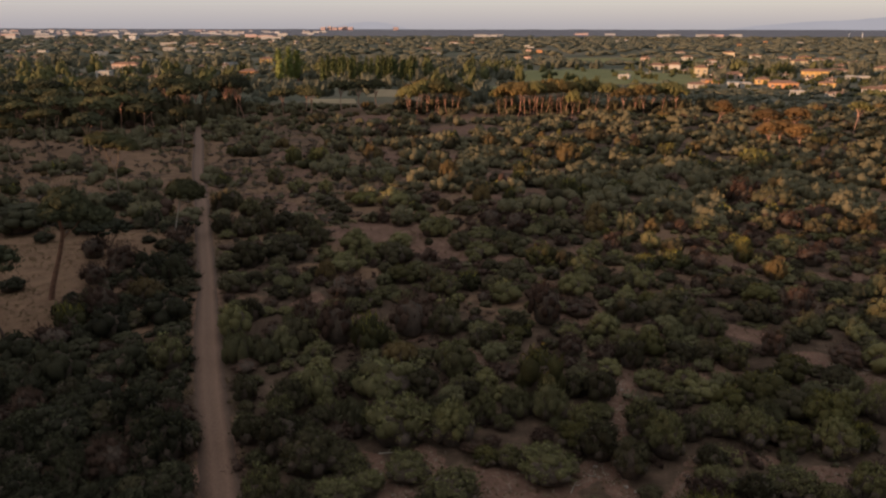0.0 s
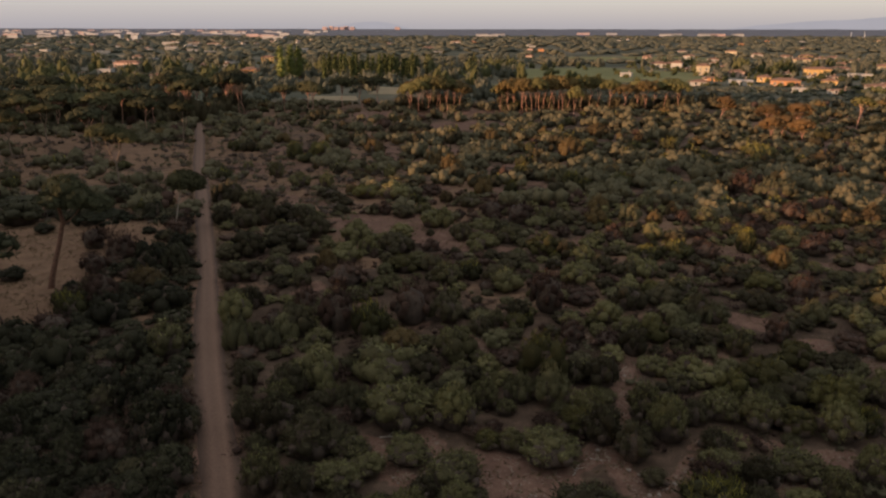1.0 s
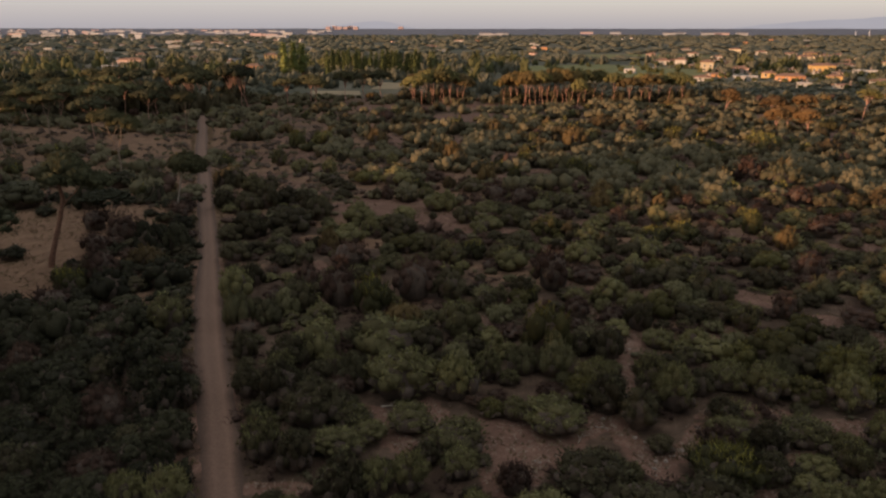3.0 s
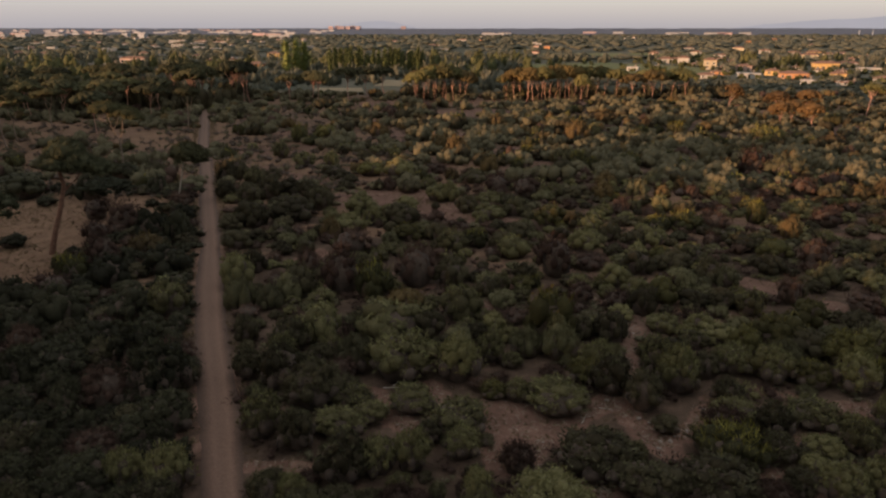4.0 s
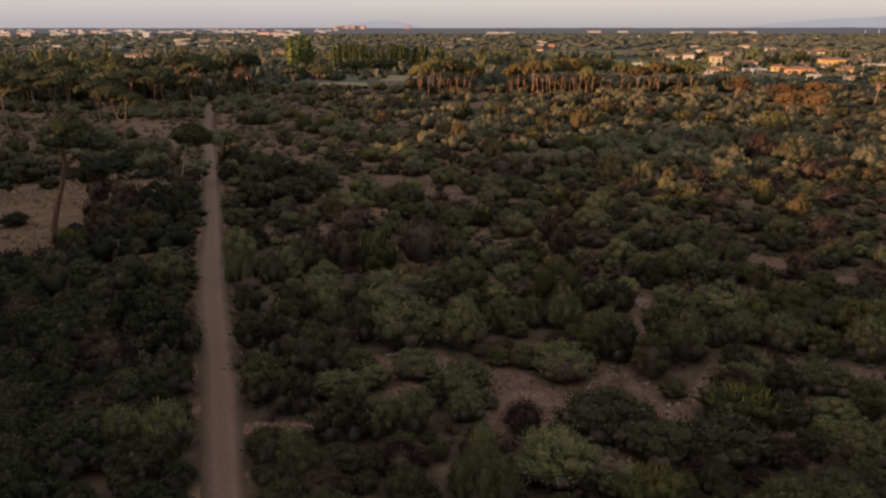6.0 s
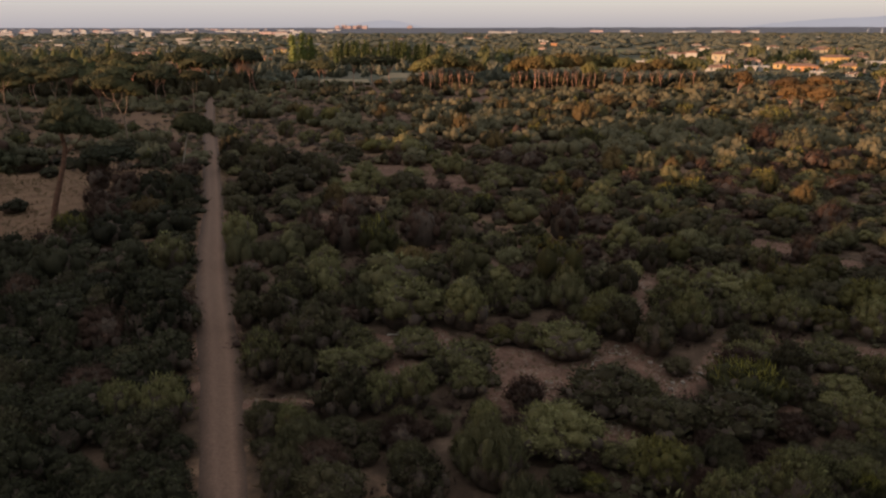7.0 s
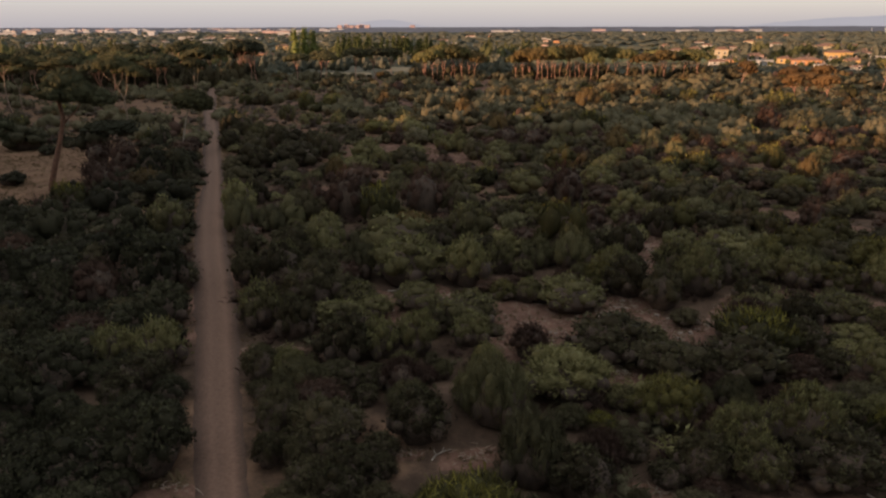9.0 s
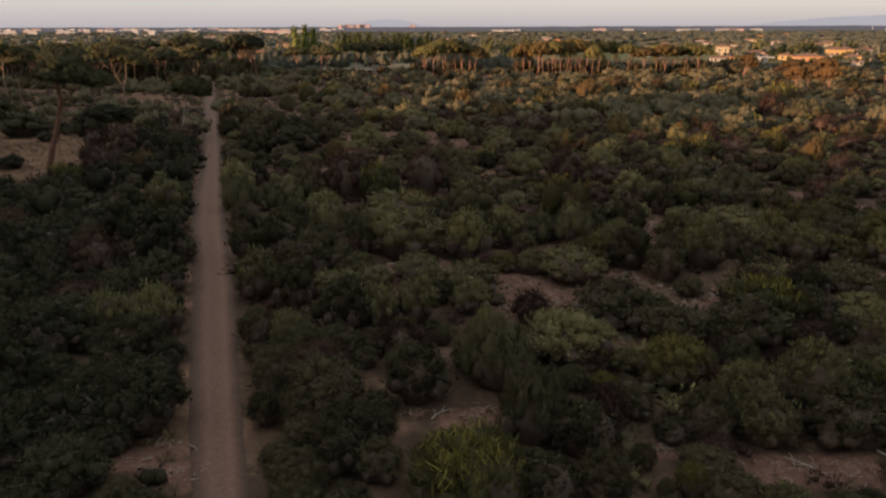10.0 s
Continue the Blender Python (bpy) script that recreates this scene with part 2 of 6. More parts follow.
def mesh_quads(name, verts, faces, mat, attrs=(), smooth=False):
    """A mesh of quads from arrays, with float attributes on its points."""
    me = bpy.data.meshes.new(name)
    verts, faces = np.asarray(verts, np.float32), np.asarray(faces, np.int32)
    me.vertices.add(len(verts))
    me.vertices.foreach_set("co", verts.ravel())
    me.loops.add(faces.size)
    me.loops.foreach_set("vertex_index", faces.ravel())
    me.polygons.add(len(faces))
    me.polygons.foreach_set("loop_start", np.arange(0, faces.size, 4, dtype=np.int32))
    if smooth:
        me.polygons.foreach_set("use_smooth", np.ones(len(faces), bool))
    for key, values in attrs:
        a = me.attributes.new(key, "FLOAT", "POINT")
        a.data.foreach_set("value", np.asarray(values, np.float32))
    me.update(calc_edges=True)
    me.materials.append(mat)
    return me


def part(name, me, parent, label=""):
    ob = new(name, me)
    ob.parent = parent
    return tagged(ob, label=label) if label else ob


def bm_mesh(name, bm, mat):
    me = bpy.data.meshes.new(name)
    bm.normal_update()
    bm.to_mesh(me)
    bm.free()
    me.materials.append(mat)
    return me


def join(blocks):
    """Arrays (verts, faces, tips) put together."""
    vs, fs, ts, n = [], [], [], 0
    for v, f, t in blocks:
        vs.append(v)
        fs.append(f + n)
        ts.append(t)
        n += len(v)
    return np.concatenate(vs), np.concatenate(fs), np.concatenate(ts)


def dome(rng, c, r, rings=4, segs=8, rough=0.15):
    """A closed lumpy blob of quads, the shaded inside of a clump."""
    th = np.linspace(0.015, math.pi - 0.35, rings + 1)
    ph = np.linspace(0, 2 * math.pi, segs, endpoint=False)
    t, p = np.meshgrid(th, ph, indexing="ij")
    k = 1 + rng.uniform(-rough, rough, t.shape)
    v = np.stack([np.sin(t) * np.cos(p) * k * r[0] + c[0], np.sin(t) * np.sin(p) * k * r[1] + c[1], np.cos(t) * k * r[2] + c[2]], -1).reshape(-1, 3)
    i, j = np.meshgrid(np.arange(rings), np.arange(segs), indexing="ij")
    a, b = i * segs + j, i * segs + (j + 1) % segs
    f = np.stack([a, a + segs, b + segs, b], -1).reshape(-1, 4)
    return v, f, np.zeros(len(v))


def leaves(rng, c, r, count, length, width, up, low=-0.25, stray=0.45):
    """Tufts of leaves over a blob's skin: tapered blades that point out and up."""
    z = rng.uniform(low, 1, count)
    p = rng.uniform(0, 2 * math.pi, count)
    s = np.sqrt(1 - z * z)
    n = np.stack([s * np.cos(p), s * np.sin(p), z], -1)
    lump = 1 + 0.10 * np.sin(5 * p + 3 * z) + rng.normal(0, 0.06, count)
    at = n * np.asarray(r) * lump[:, None] * 0.98 + np.asarray(c)
    a = np.array([0, 0, up]) + n * (0.55 - 0.9 * up * z)[:, None] + rng.normal(0, stray, (count, 3))
    a /= np.linalg.norm(a, axis=1)[:, None]
    q = np.cross(a, n + rng.normal(0, 0.35, (count, 3)))
    q /= np.linalg.norm(q, axis=1)[:, None] + 1e-6
    ln = (length * rng.uniform(0.6, 1.35, count))[:, None]
    w = (width * rng.uniform(0.7, 1.3, count))[:, None]
    v = np.stack([at - q * w, at + q * w, at + a * ln + q * w * 0.45, at + a * ln - q * w * 0.45], 1).reshape(-1, 3)
    f = np.arange(count * 4).reshape(-1, 4)
    # tip grows towards the head's top, where the painted light sits
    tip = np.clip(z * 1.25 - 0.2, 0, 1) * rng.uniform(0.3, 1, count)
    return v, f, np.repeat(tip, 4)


def tube(pts, radii, segs=6):
    """A tapered round limb along points."""
    pts = [Vector(p) for p in pts]
    vs, fs = [], []
    for i, (p, r) in enumerate(zip(pts, radii)):
        d = (pts[min(i + 1, len(pts) - 1)] - pts[max(i - 1, 0)]).normalized()
        u = d.orthogonal().normalized()
        w = d.cross(u)
        vs += [p + (u * math.cos(2 * math.pi * k / segs) + w * math.sin(2 * math.pi * k / segs)) * r for k in range(segs)]
    for i in range(len(pts) - 1):
        for k in range(segs):
            a, b = i * segs + k, i * segs + (k + 1) % segs
            fs.append((a, b, b + segs, a + segs))
    return np.array([tuple(v) for v in vs]), np.array(fs), np.zeros(len(vs))


# ---- value noise for the lie of the land ----
LATTICE = RNG.uniform(0, 1, (64, 64))


def patchy(x, y, size):
    """Smooth noise from 0 to 1 with lumps of that many metres."""
    u, v = np.asarray(x, float) / size + 31.7, np.asarray(y, float) / size + 11.3
    i, j = np.floor(u).astype(int), np.floor(v).astype(int)
    a, b = u - i, v - j
    a, b = a * a * (3 - 2 * a), b * b * (3 - 2 * b)
    g = lambda k, l: LATTICE[(i + k) % 64, (j + l) % 64]
    return (g(0, 0) * (1 - a) + g(1, 0) * a) * (1 - b) + (g(0, 1) * (1 - a) + g(1, 1) * a) * b


TRACK_LINE = [(31.0, -80.0), (12.0, -33.0), (-3.5, 8.0), (-8.9, 22.2), (-11.7, 29.9), (-14.0, 36.3), (-16.7, 44.2), (-18.7, 49.7), (-22.2, 58.8), (-26.6, 71.3),
              (-32.5, 89.4), (-40.1, 110.8), (-48.2, 134.0), (-60.6, 168.2), (-79.0, 223.0), (-88.0, 248.0), (-90.5, 255.0)]
# bare earth and dry grass: x1, y1, x2, y2, half width
BARE_A = [
    (17.8, 63.7, 15.7, 57.8, 0.85), (15.7, 57.8, 14.2, 52.3, 0.50), (14.2, 52.3, 12.9, 48.6, 0.59), (12.9, 48.6, 10.7, 47.1, 0.75), (2.8, 44.9, 6.4, 44.2, 2.29), (10.7, 47.1, 7.2, 44.5, 0.82),
    (2.4, 41.7, 3.1, 39.1, 0.74), (6.1, 42.5, 5.3, 40.1, 0.53), (12.2, 47.7, 13.4, 43.0, 0.77), (13.4, 43.0, 14.1, 41.0, 0.77), (14.3, 42.2, 16.8, 44.2, 0.42), (16.8, 44.2, 18.6, 46.8, 0.55),
    (-4.2, 44.3, -1.4, 43.9, 0.50), (-6.5, 48.6, -4.3, 45.3, 1.01), (-1.9, 50.0, -0.6, 47.4, 0.64), (-13.2, 39.2, -9.1, 38.9, 0.43), (8.8, 38.1, 9.5, 36.6, 0.83), (18.6, 37.9, 20.9, 39.1, 0.49),
]
BARE_B = [
    (23.2, 43.1, 25.0, 44.0, 0.68), (25.0, 44.0, 27.7, 46.4, 0.51), (27.9, 46.8, 30.6, 47.2, 0.78), (25.3, 40.3, 25.5, 39.6, 0.33), (23.8, 49.7, 25.5, 48.8, 0.52), (19.2, 48.5, 21.2, 49.6, 0.47),
    (2.2, 67.8, 3.4, 65.2, 0.98), (3.5, 65.5, 6.9, 66.2, 0.41), (5.9, 72.1, 8.6, 74.0, 0.59), (13.9, 78.0, 16.2, 76.8, 1.24), (13.9, 68.9, 14.7, 67.9, 0.65), (31.9, 74.5, 34.4, 72.4, 1.33),
    (38.1, 67.1, 41.1, 63.8, 1.54), (40.6, 63.5, 43.6, 61.5, 1.37), (25.0, 66.5, 26.7, 64.9, 0.53), (-18.4, 81.5, -17.3, 83.8, 1.03), (-6.6, 72.4, -2.9, 71.9, 0.50), (18.2, 83.5, 20.0, 82.4, 0.60),
]
BARE_C = [
    (-12.7, 113.0, -7.3, 112.7, 4.99), (-7.3, 113.6, -0.8, 108.6, 2.69), (-4.7, 105.2, 1.8, 101.6, 2.10), (1.8, 101.6, 8.3, 99.4, 1.17), (8.3, 99.4, 12.5, 101.2, 0.57), (17.8, 102.9, 21.0, 106.1, 0.83),
    (-27.1, 131.8, -21.3, 126.6, 1.18), (11.9, 159.8, 14.0, 151.6, 1.63), (16.2, 146.2, 20.7, 145.0, 1.48), (8.8, 139.6, 10.3, 132.7, 1.32), (37.6, 99.8, 41.0, 96.2, 1.39), (41.0, 96.2, 46.2, 95.4, 0.59),
    (50.5, 93.3, 57.2, 92.1, 1.44), (57.2, 92.1, 66.1, 90.7, 0.87), (-33.9, 135.1, -27.5, 131.8, 0.87), (-3.4, 143.1, -1.1, 140.6, 1.31), (-0.4, 28.1, 1.3, 28.3, 0.59), (8.2, 36.9, 9.6, 36.7, 0.85),
]
BARE_D = [
    (7.6, 26.1, 8.7, 25.6, 0.50), (11.6, 24.5, 16.7, 24.5, 0.80), (18.0, 28.1, 19.1, 27.5, 0.85), (-13.5, 24.6, -10.4, 23.3, 0.48), (-2.9, 28.2, -1.9, 28.6, 0.27), (16.7, 24.5, 19.3, 24.1, 0.81),
    (-13.5, 25.8, -11.0, 25.3, 0.21), (-12.2, 115.2, -3.4, 109.8, 2.16), (-48.0, 161.0, -43.0, 163.0, 5.00), (-41.0, 168.0, -34.0, 163.0, 3.00), (-26.0, 150.0, -15.0, 147.0, 2.40), (-30.0, 132.0, -24.0, 128.0, 1.50),
    (-1.0, 236.0, 9.0, 240.0, 7.00), (-30.0, 268.0, -16.0, 264.0, 6.00), (8.0, 274.0, 44.0, 270.0, 5.00), (102.0, 190.0, 130.0, 187.0, 2.60), (100.0, 201.0, 128.0, 201.0, 2.20), (-19.0, 196.0, -12.0, 178.0, 2.00),
]
BARE_E = [
    (12.0, 140.0, 18.0, 137.0, 1.40), (14.0, 166.0, 26.0, 178.0, 1.60), (-28.0, 128.0, -20.0, 127.0, 1.60), (-41.0, 139.0, -32.0, 141.0, 1.80), (-14.0, 170.0, -6.0, 168.0, 1.50), (10.0, 162.0, 14.0, 150.0, 1.50),
    (-30.0, 212.0, -18.0, 214.0, 3.00), (-10.0, 190.0, 2.0, 186.0, 2.00), (-45.0, 190.0, -30.0, 186.0, 3.00), (30.0, 225.0, 50.0, 222.0, 2.50),
]
BARE = BARE_A + BARE_B + BARE_C + BARE_D + BARE_E
GRASS_A = [
    (-52.7, 160.6, -42.2, 164.2, 4.13), (-46.3, 180.7, -35.7, 179.9, 2.02), (-24.1, 153.6, -14.2, 153.9, 1.73), (-40.0, 143.5, -31.0, 145.1, 1.59), (-66.6, 98.7, -54.3, 99.0, 8.24), (-61.9, 86.5, -52.1, 85.4, 3.22),
    (-92.3, 139.7, -83.0, 143.8, 3.07), (-122.1, 187.2, -106.7, 206.9, 4.92), (-53.3, 77.5, -48.1, 76.6, 1.39), (-48.0, 70.9, -43.6, 67.6, 1.24), (-51.8, 112.5, -47.3, 110.6, 1.53), (-81.9, 123.2, -69.3, 122.5, 1.82),
    (-48.6, 159.3, -28.8, 155.3, 4.01), (-26.3, 148.3, -14.2, 144.7, 2.10), (-61.6, 183.3, -50.6, 180.6, 2.01), (-39.0, 183.7, -25.8, 178.2, 2.61), (-30.4, 210.3, -7.5, 218.3, 2.38), (-69.7, 103.5, -57.9, 105.6, 7.62),
]
GRASS_B = [
    (-57.4, 84.2, -48.6, 84.4, 2.86), (-85.5, 140.7, -78.4, 143.6, 3.60), (-106.1, 223.6, -97.3, 234.9, 5.87), (-166.4, 260.7, -151.7, 260.8, 5.12), (-45.9, 261.5, -26.6, 273.7, 3.02), (-83.0, 261.2, -62.4, 261.4, 3.04),
    (-34.3, 269.4, -8.7, 268.0, 3.14), (9.5, 276.1, 35.3, 274.7, 2.14), (-1.2, 241.1, 5.4, 239.7, 3.63), (-30.3, 237.5, -18.9, 236.2, 2.71), (-0.2, 215.1, 6.6, 215.2, 2.47), (-20.1, 165.7, -13.5, 165.9, 1.88),
    (-21.1, 264.1, 6.0, 264.6, 4.13), (10.3, 268.4, 43.8, 267.3, 4.16), (-125.0, 190.0, -78.0, 180.0, 11.00), (-105.0, 150.0, -76.0, 137.0, 7.00), (-88.0, 112.0, -70.0, 105.0, 5.00), (-76.0, 100.0, -62.0, 99.0, 4.60),
]
GRASS_C = [
    (-74.0, 86.0, -55.0, 86.5, 4.20), (-66.0, 78.0, -52.0, 78.0, 3.20), (-60.0, 72.0, -48.0, 73.0, 2.20), (-50.5, 82.0, -46.5, 72.0, 2.40), (-54.0, 70.0, -48.0, 66.0, 2.00), (-36.0, 118.0, -30.0, 112.0, 2.00),
    (-20.0, 95.0, -12.0, 93.0, 1.50), (-24.0, 106.0, -18.0, 104.0, 1.60), (-6.0, 122.0, 4.0, 124.0, 1.80), (-70.0, 96.0, -56.0, 95.0, 6.00), (-84.0, 110.0, -60.0, 107.0, 5.00), (-100.0, 141.0, -78.0, 139.0, 4.00),
    (-68.0, 112.0, -62.0, 106.0, 3.00), (-70.0, 92.0, -60.0, 91.0, 3.50), (-48.0, 161.0, -40.0, 164.0, 6.00), (-88.0, 118.0, -74.0, 121.0, 4.00), (-120.0, 175.0, -85.0, 172.0, 6.00), (-100.0, 158.0, -76.0, 151.0, 4.00),
]
GRASS_D = [
    (-26.0, 150.0, -15.0, 147.0, 3.00), (-62.0, 129.0, -58.0, 117.0, 2.60), (-57.0, 112.0, -53.0, 104.0, 1.60),
]
GRASS = GRASS_A + GRASS_B + GRASS_C + GRASS_D


def nearness(x, y, segs, soft):
    """1 on the given strips, falling to 0 over soft times their half width outside."""
    out = np.zeros(np.shape(x))
    for x1, y1, x2, y2, w in segs:
        dx, dy = x2 - x1, y2 - y1
        k = np.clip(((x - x1) * dx + (y - y1) * dy) / (dx * dx + dy * dy + 1e-9), 0, 1)
        d = np.hypot(x - x1 - k * dx, y - y1 - k * dy)
        out = np.maximum(out, np.clip(1 - (d - w) / (w * soft), 0, 1))
    return out


TRACK_SEGS = [(a[0], a[1], b[0], b[1], 1.4) for a, b in zip(TRACK_LINE, TRACK_LINE[1:])]

# ---- ground ----
def spread(y):
    """Beyond the heath the land falls gently to a plain some eight metres lower: plan places scale by this about the
    first eye point.
    """
    return np.interp(y, (110, 240, 280, 350, 440, 600, 1500, 4850), (1.0, 1.075, 1.10, 1.15, 1.21, 1.25, 1.25, 1.0))


# the camera's height at the start, which the scaling keeps to
EYE_START = 32.85


def lay(x, y):
    """The place on the land of a thing given by its plan place, scaled along its sight line from the first eye point.
    """
    k = float(spread(y))
    return Matrix.Translation((x * k, y * k, EYE_START * (1 - k))) @ Matrix.Scale(k, 4)


def lay_points(v):
    k = spread(v[..., 1])
    return np.stack([v[..., 0] * k, v[..., 1] * k, v[..., 2] * k + EYE_START * (1 - k)], -1)


def spaced(stops):
    """Grid lines: (from, to, step) stretches, joined."""
    out = []
    for a, b, s in stops:
        out += list(np.linspace(a, b, max(1, round((b - a) / s)), endpoint=False))
    return np.array(out + [stops[-1][1]])


GX = spaced([(-4900, -1500, 340), (-1500, -300, 60), (-300, -130, 8), (-130, -30, 1.6), (-30, 40, 0.7), (40, 140, 1.6), (140, 300, 8), (300, 1500, 60), (1500, 4900, 340)])
GY = spaced([(-4900, -600, 300), (-600, -100, 40), (-100, 15, 3.0), (15, 80, 0.7), (80, 130, 1.2), (130, 310, 2.2), (310, 600, 12), (600, 4900, 140)])
gx, gy = np.meshgrid(GX, GY, indexing="ij")
near_fade = np.clip((330 - np.hypot(gx, gy)) / 60, 0, 1)
on_track = nearness(gx, gy, TRACK_SEGS, 0.8)
gz = ((patchy(gx, gy, 3.1) - 0.5) * 0.25 + (patchy(gx, gy, 1.3) - 0.5) * 0.12) * near_fade * (1 - on_track) * np.clip(gy / 12, 0, 1) - 0.02
bare = np.clip(0.92 * nearness(gx, gy, BARE, 0.7) + 0.45 * np.clip((patchy(gx, gy, 11) - 0.62) * 5, 0, 1) * (patchy(gx, gy, 4) > 0.3) + nearness(gx, gy, TRACK_SEGS, 0.4) * 0.12, 0, 1)
open_heath = np.clip((gy - 70) / 50, 0, 1) * np.clip((60 - gx) / 60, 0.6, 1)
grass = np.clip(nearness(gx, gy, GRASS, 0.8) + 0.45 * np.clip((patchy(gx, gy, 17) - 0.55) * 5, 0, 1) + 0.62 * open_heath * (0.55 + 0.45 * patchy(gx, gy, 8)), 0, 1)
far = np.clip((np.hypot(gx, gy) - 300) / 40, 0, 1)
nx, ny = gx.shape
ii, jj = np.meshgrid(np.arange(nx - 1), np.arange(ny - 1), indexing="ij")
ga = ii * ny + jj
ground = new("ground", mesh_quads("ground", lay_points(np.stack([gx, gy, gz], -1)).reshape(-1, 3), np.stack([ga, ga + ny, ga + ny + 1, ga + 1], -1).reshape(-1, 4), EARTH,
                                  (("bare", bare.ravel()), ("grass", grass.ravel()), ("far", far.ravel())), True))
tagged(ground, "dry brown scrubland earth with leaf litter and bare patches", "ground", kind="structure")


def track():
    """The straight dirt track, as a cambered ribbon with ragged verges."""
    pts = []
    for a, b in zip(TRACK_LINE, TRACK_LINE[1:]):
        n = max(2, int(math.dist(a, b) / 0.8))
        pts += [(a[0] + (b[0] - a[0]) * k / n, a[1] + (b[1] - a[1]) * k / n) for k in range(n)]
    p = np.array(pts)
    for _ in range(12):
        p[1:-1] = (p[:-2] + 2 * p[1:-1] + p[2:]) / 4
    d = np.gradient(p, axis=0)
    d /= np.linalg.norm(d, axis=1)[:, None]
    side = np.stack([d[:, 1], -d[:, 0]], -1)
    half = np.interp(p[:, 1], [-80, 22, 30, 40, 60, 72, 85, 110, 170, 280], [1.0, 1.02, 1.16, 1.34, 1.45, 1.55, 1.2, 1.35, 1.35, 1.5])
    prof = np.array([0, 0.12, 0.25, 0.36, 0.5, 0.64, 0.75, 0.88, 1.0])
    lift = np.array([-0.02, 0.035, 0.03, 0.015, 0.06, 0.015, 0.03, 0.035, -0.02])
    rows = []
    for k, (u, z) in enumerate(zip(prof, lift)):
        w = half * (2 * u - 1)
        if k in (0, 8):
            w = w * (1 + RNG.normal(0, 0.03, len(p)) + 0.16 * (patchy(p[:, 0] + 40 * k, p[:, 1], 4.0) - 0.4))
        xy = p + side * w[:, None]
        rows.append(np.column_stack([xy, z + 0.02 * (patchy(xy[:, 0], xy[:, 1], 1.0) - 0.5)]))
    v = np.stack(rows, 1)
    n = len(prof)
    i, j = np.meshgrid(np.arange(len(p) - 1), np.arange(n - 1), indexing="ij")
    a = i * n + j
    f = np.stack([a, a + 1, a + n + 1, a + n], -1).reshape(-1, 4)
    return mesh_quads("dirt_track", lay_points(v).reshape(-1, 3), f, TRACK, (("across", np.tile(prof, len(p))),), True)


tagged(new("road", track()), "straight pale dirt track with worn wheel lines through scrub", "road", kind="structure")

# ---- shrubs ----
def shrub_parts(kind, seed, level):
    """One shrub of about 2 m radius and 2.5 m height: many small leafy heads over a rounded mass of twigs, and stems;
    the dark twig mass also stands for shade.
    """
    rng = np.random.default_rng(seed)
    ln, wd, up = {"mastic": (0.20, 0.060, 0.60), "dark": (0.19, 0.062, 0.45), "dark_shade": (0.17, 0.066, 0.40), "grey": (0.32, 0.050, 0.95), "light": (0.22, 0.060, 0.70),
                  "yellow": (0.46, 0.036, 0.95), "rust": (0.28, 0.052, 0.85), "brown": (0.30, 0.030, 0.75)}[kind]
    heads, count, rings, segs = ((38, 72, 3, 6), (28, 40, 3, 6), (14, 18, 3, 5))[level]
    ln, wd = ln * (0.85, 1.05, 1.3)[level], wd * (0.62, 0.85, 1.35)[level]
    tall = kind in ("grey", "yellow", "rust")
    size = (0.46, 0.55, 0.76)[level]
    lean = rng.uniform(-0.25, 0.25, 2)
    core, skin, twigs = [], [], [dome(rng, (0, 0, 0.8), (1.36, 1.30, 1.15), rings + 1, segs + 3, 0.12)]
    spin = rng.uniform(0, 6.28)
    for k in range(heads):
        z = 1.0 - 0.86 * (k + 0.4) / heads
        a, s = spin + k * 2.4 + rng.uniform(-0.35, 0.35), math.sqrt(max(0.0, 1 - z * z))
        out = rng.uniform(0.80, 1.10)
        c = (1.45 * s * out * math.cos(a) + lean[0] * z, 1.45 * s * out * math.sin(a) + lean[1] * z, 0.45 + 1.45 * z * rng.uniform(0.82, 1.16))
        r = size * rng.uniform(0.75, 1.25)
        rr = (r, r * rng.uniform(0.85, 1.15), r * (rng.uniform(1.0, 1.5) if tall else rng.uniform(0.75, 1.0)))
        # low heads get dark twig cores that paint shade on the flanks
        (core if z > (0.40, 0.34, -1.0)[level] else twigs).append(dome(rng, c, tuple(((0.72, 0.75, 0.82)[level] if kind != "brown" else 0.58) * q for q in rr), rings, segs, 0.16))
        skin.append(leaves(rng, c, rr, count if z > 0.34 or level == 2 else int(count * 0.7), ln, wd, up, -0.35, 0.24 if tall else 0.45))
    v, f, tip = join(skin)
    # these kinds lighten only near the top of the whole bush
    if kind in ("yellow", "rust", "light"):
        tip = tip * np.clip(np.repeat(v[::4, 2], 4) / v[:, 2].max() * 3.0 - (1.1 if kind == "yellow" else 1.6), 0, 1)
    if core:
        v, f, tip = join([(v, f, tip), join(core)])
    wide, top = 2.0 / np.percentile(np.hypot(v[:, 0], v[:, 1]), 97), 2.5 / v[:, 2].max()
    v[:, 2] = np.maximum(v[:, 2], 0.03)
    v *= np.array([wide, wide, top])
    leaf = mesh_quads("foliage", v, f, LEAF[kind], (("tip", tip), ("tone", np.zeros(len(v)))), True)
    stems = [(q[0] * np.array([wide, wide, top]), q[1], q[2]) for q in twigs]
    for k in range(4):
        a = k * 1.57 + rng.uniform(-0.3, 0.3)
        e = rng.uniform(0.7, 1.2)
        stems.append(tube([(0.1 * math.cos(a), 0.1 * math.sin(a), -0.1), (0.35 * e * math.cos(a), 0.35 * e * math.sin(a), 0.6), (0.8 * e * math.cos(a), 0.8 * e * math.sin(a), 1.5)], (0.07, 0.05, 0.02), 4))
    sv, sf, _ = join(stems)
    return leaf, mesh_quads("stem", sv, sf, TWIG_SHADE)


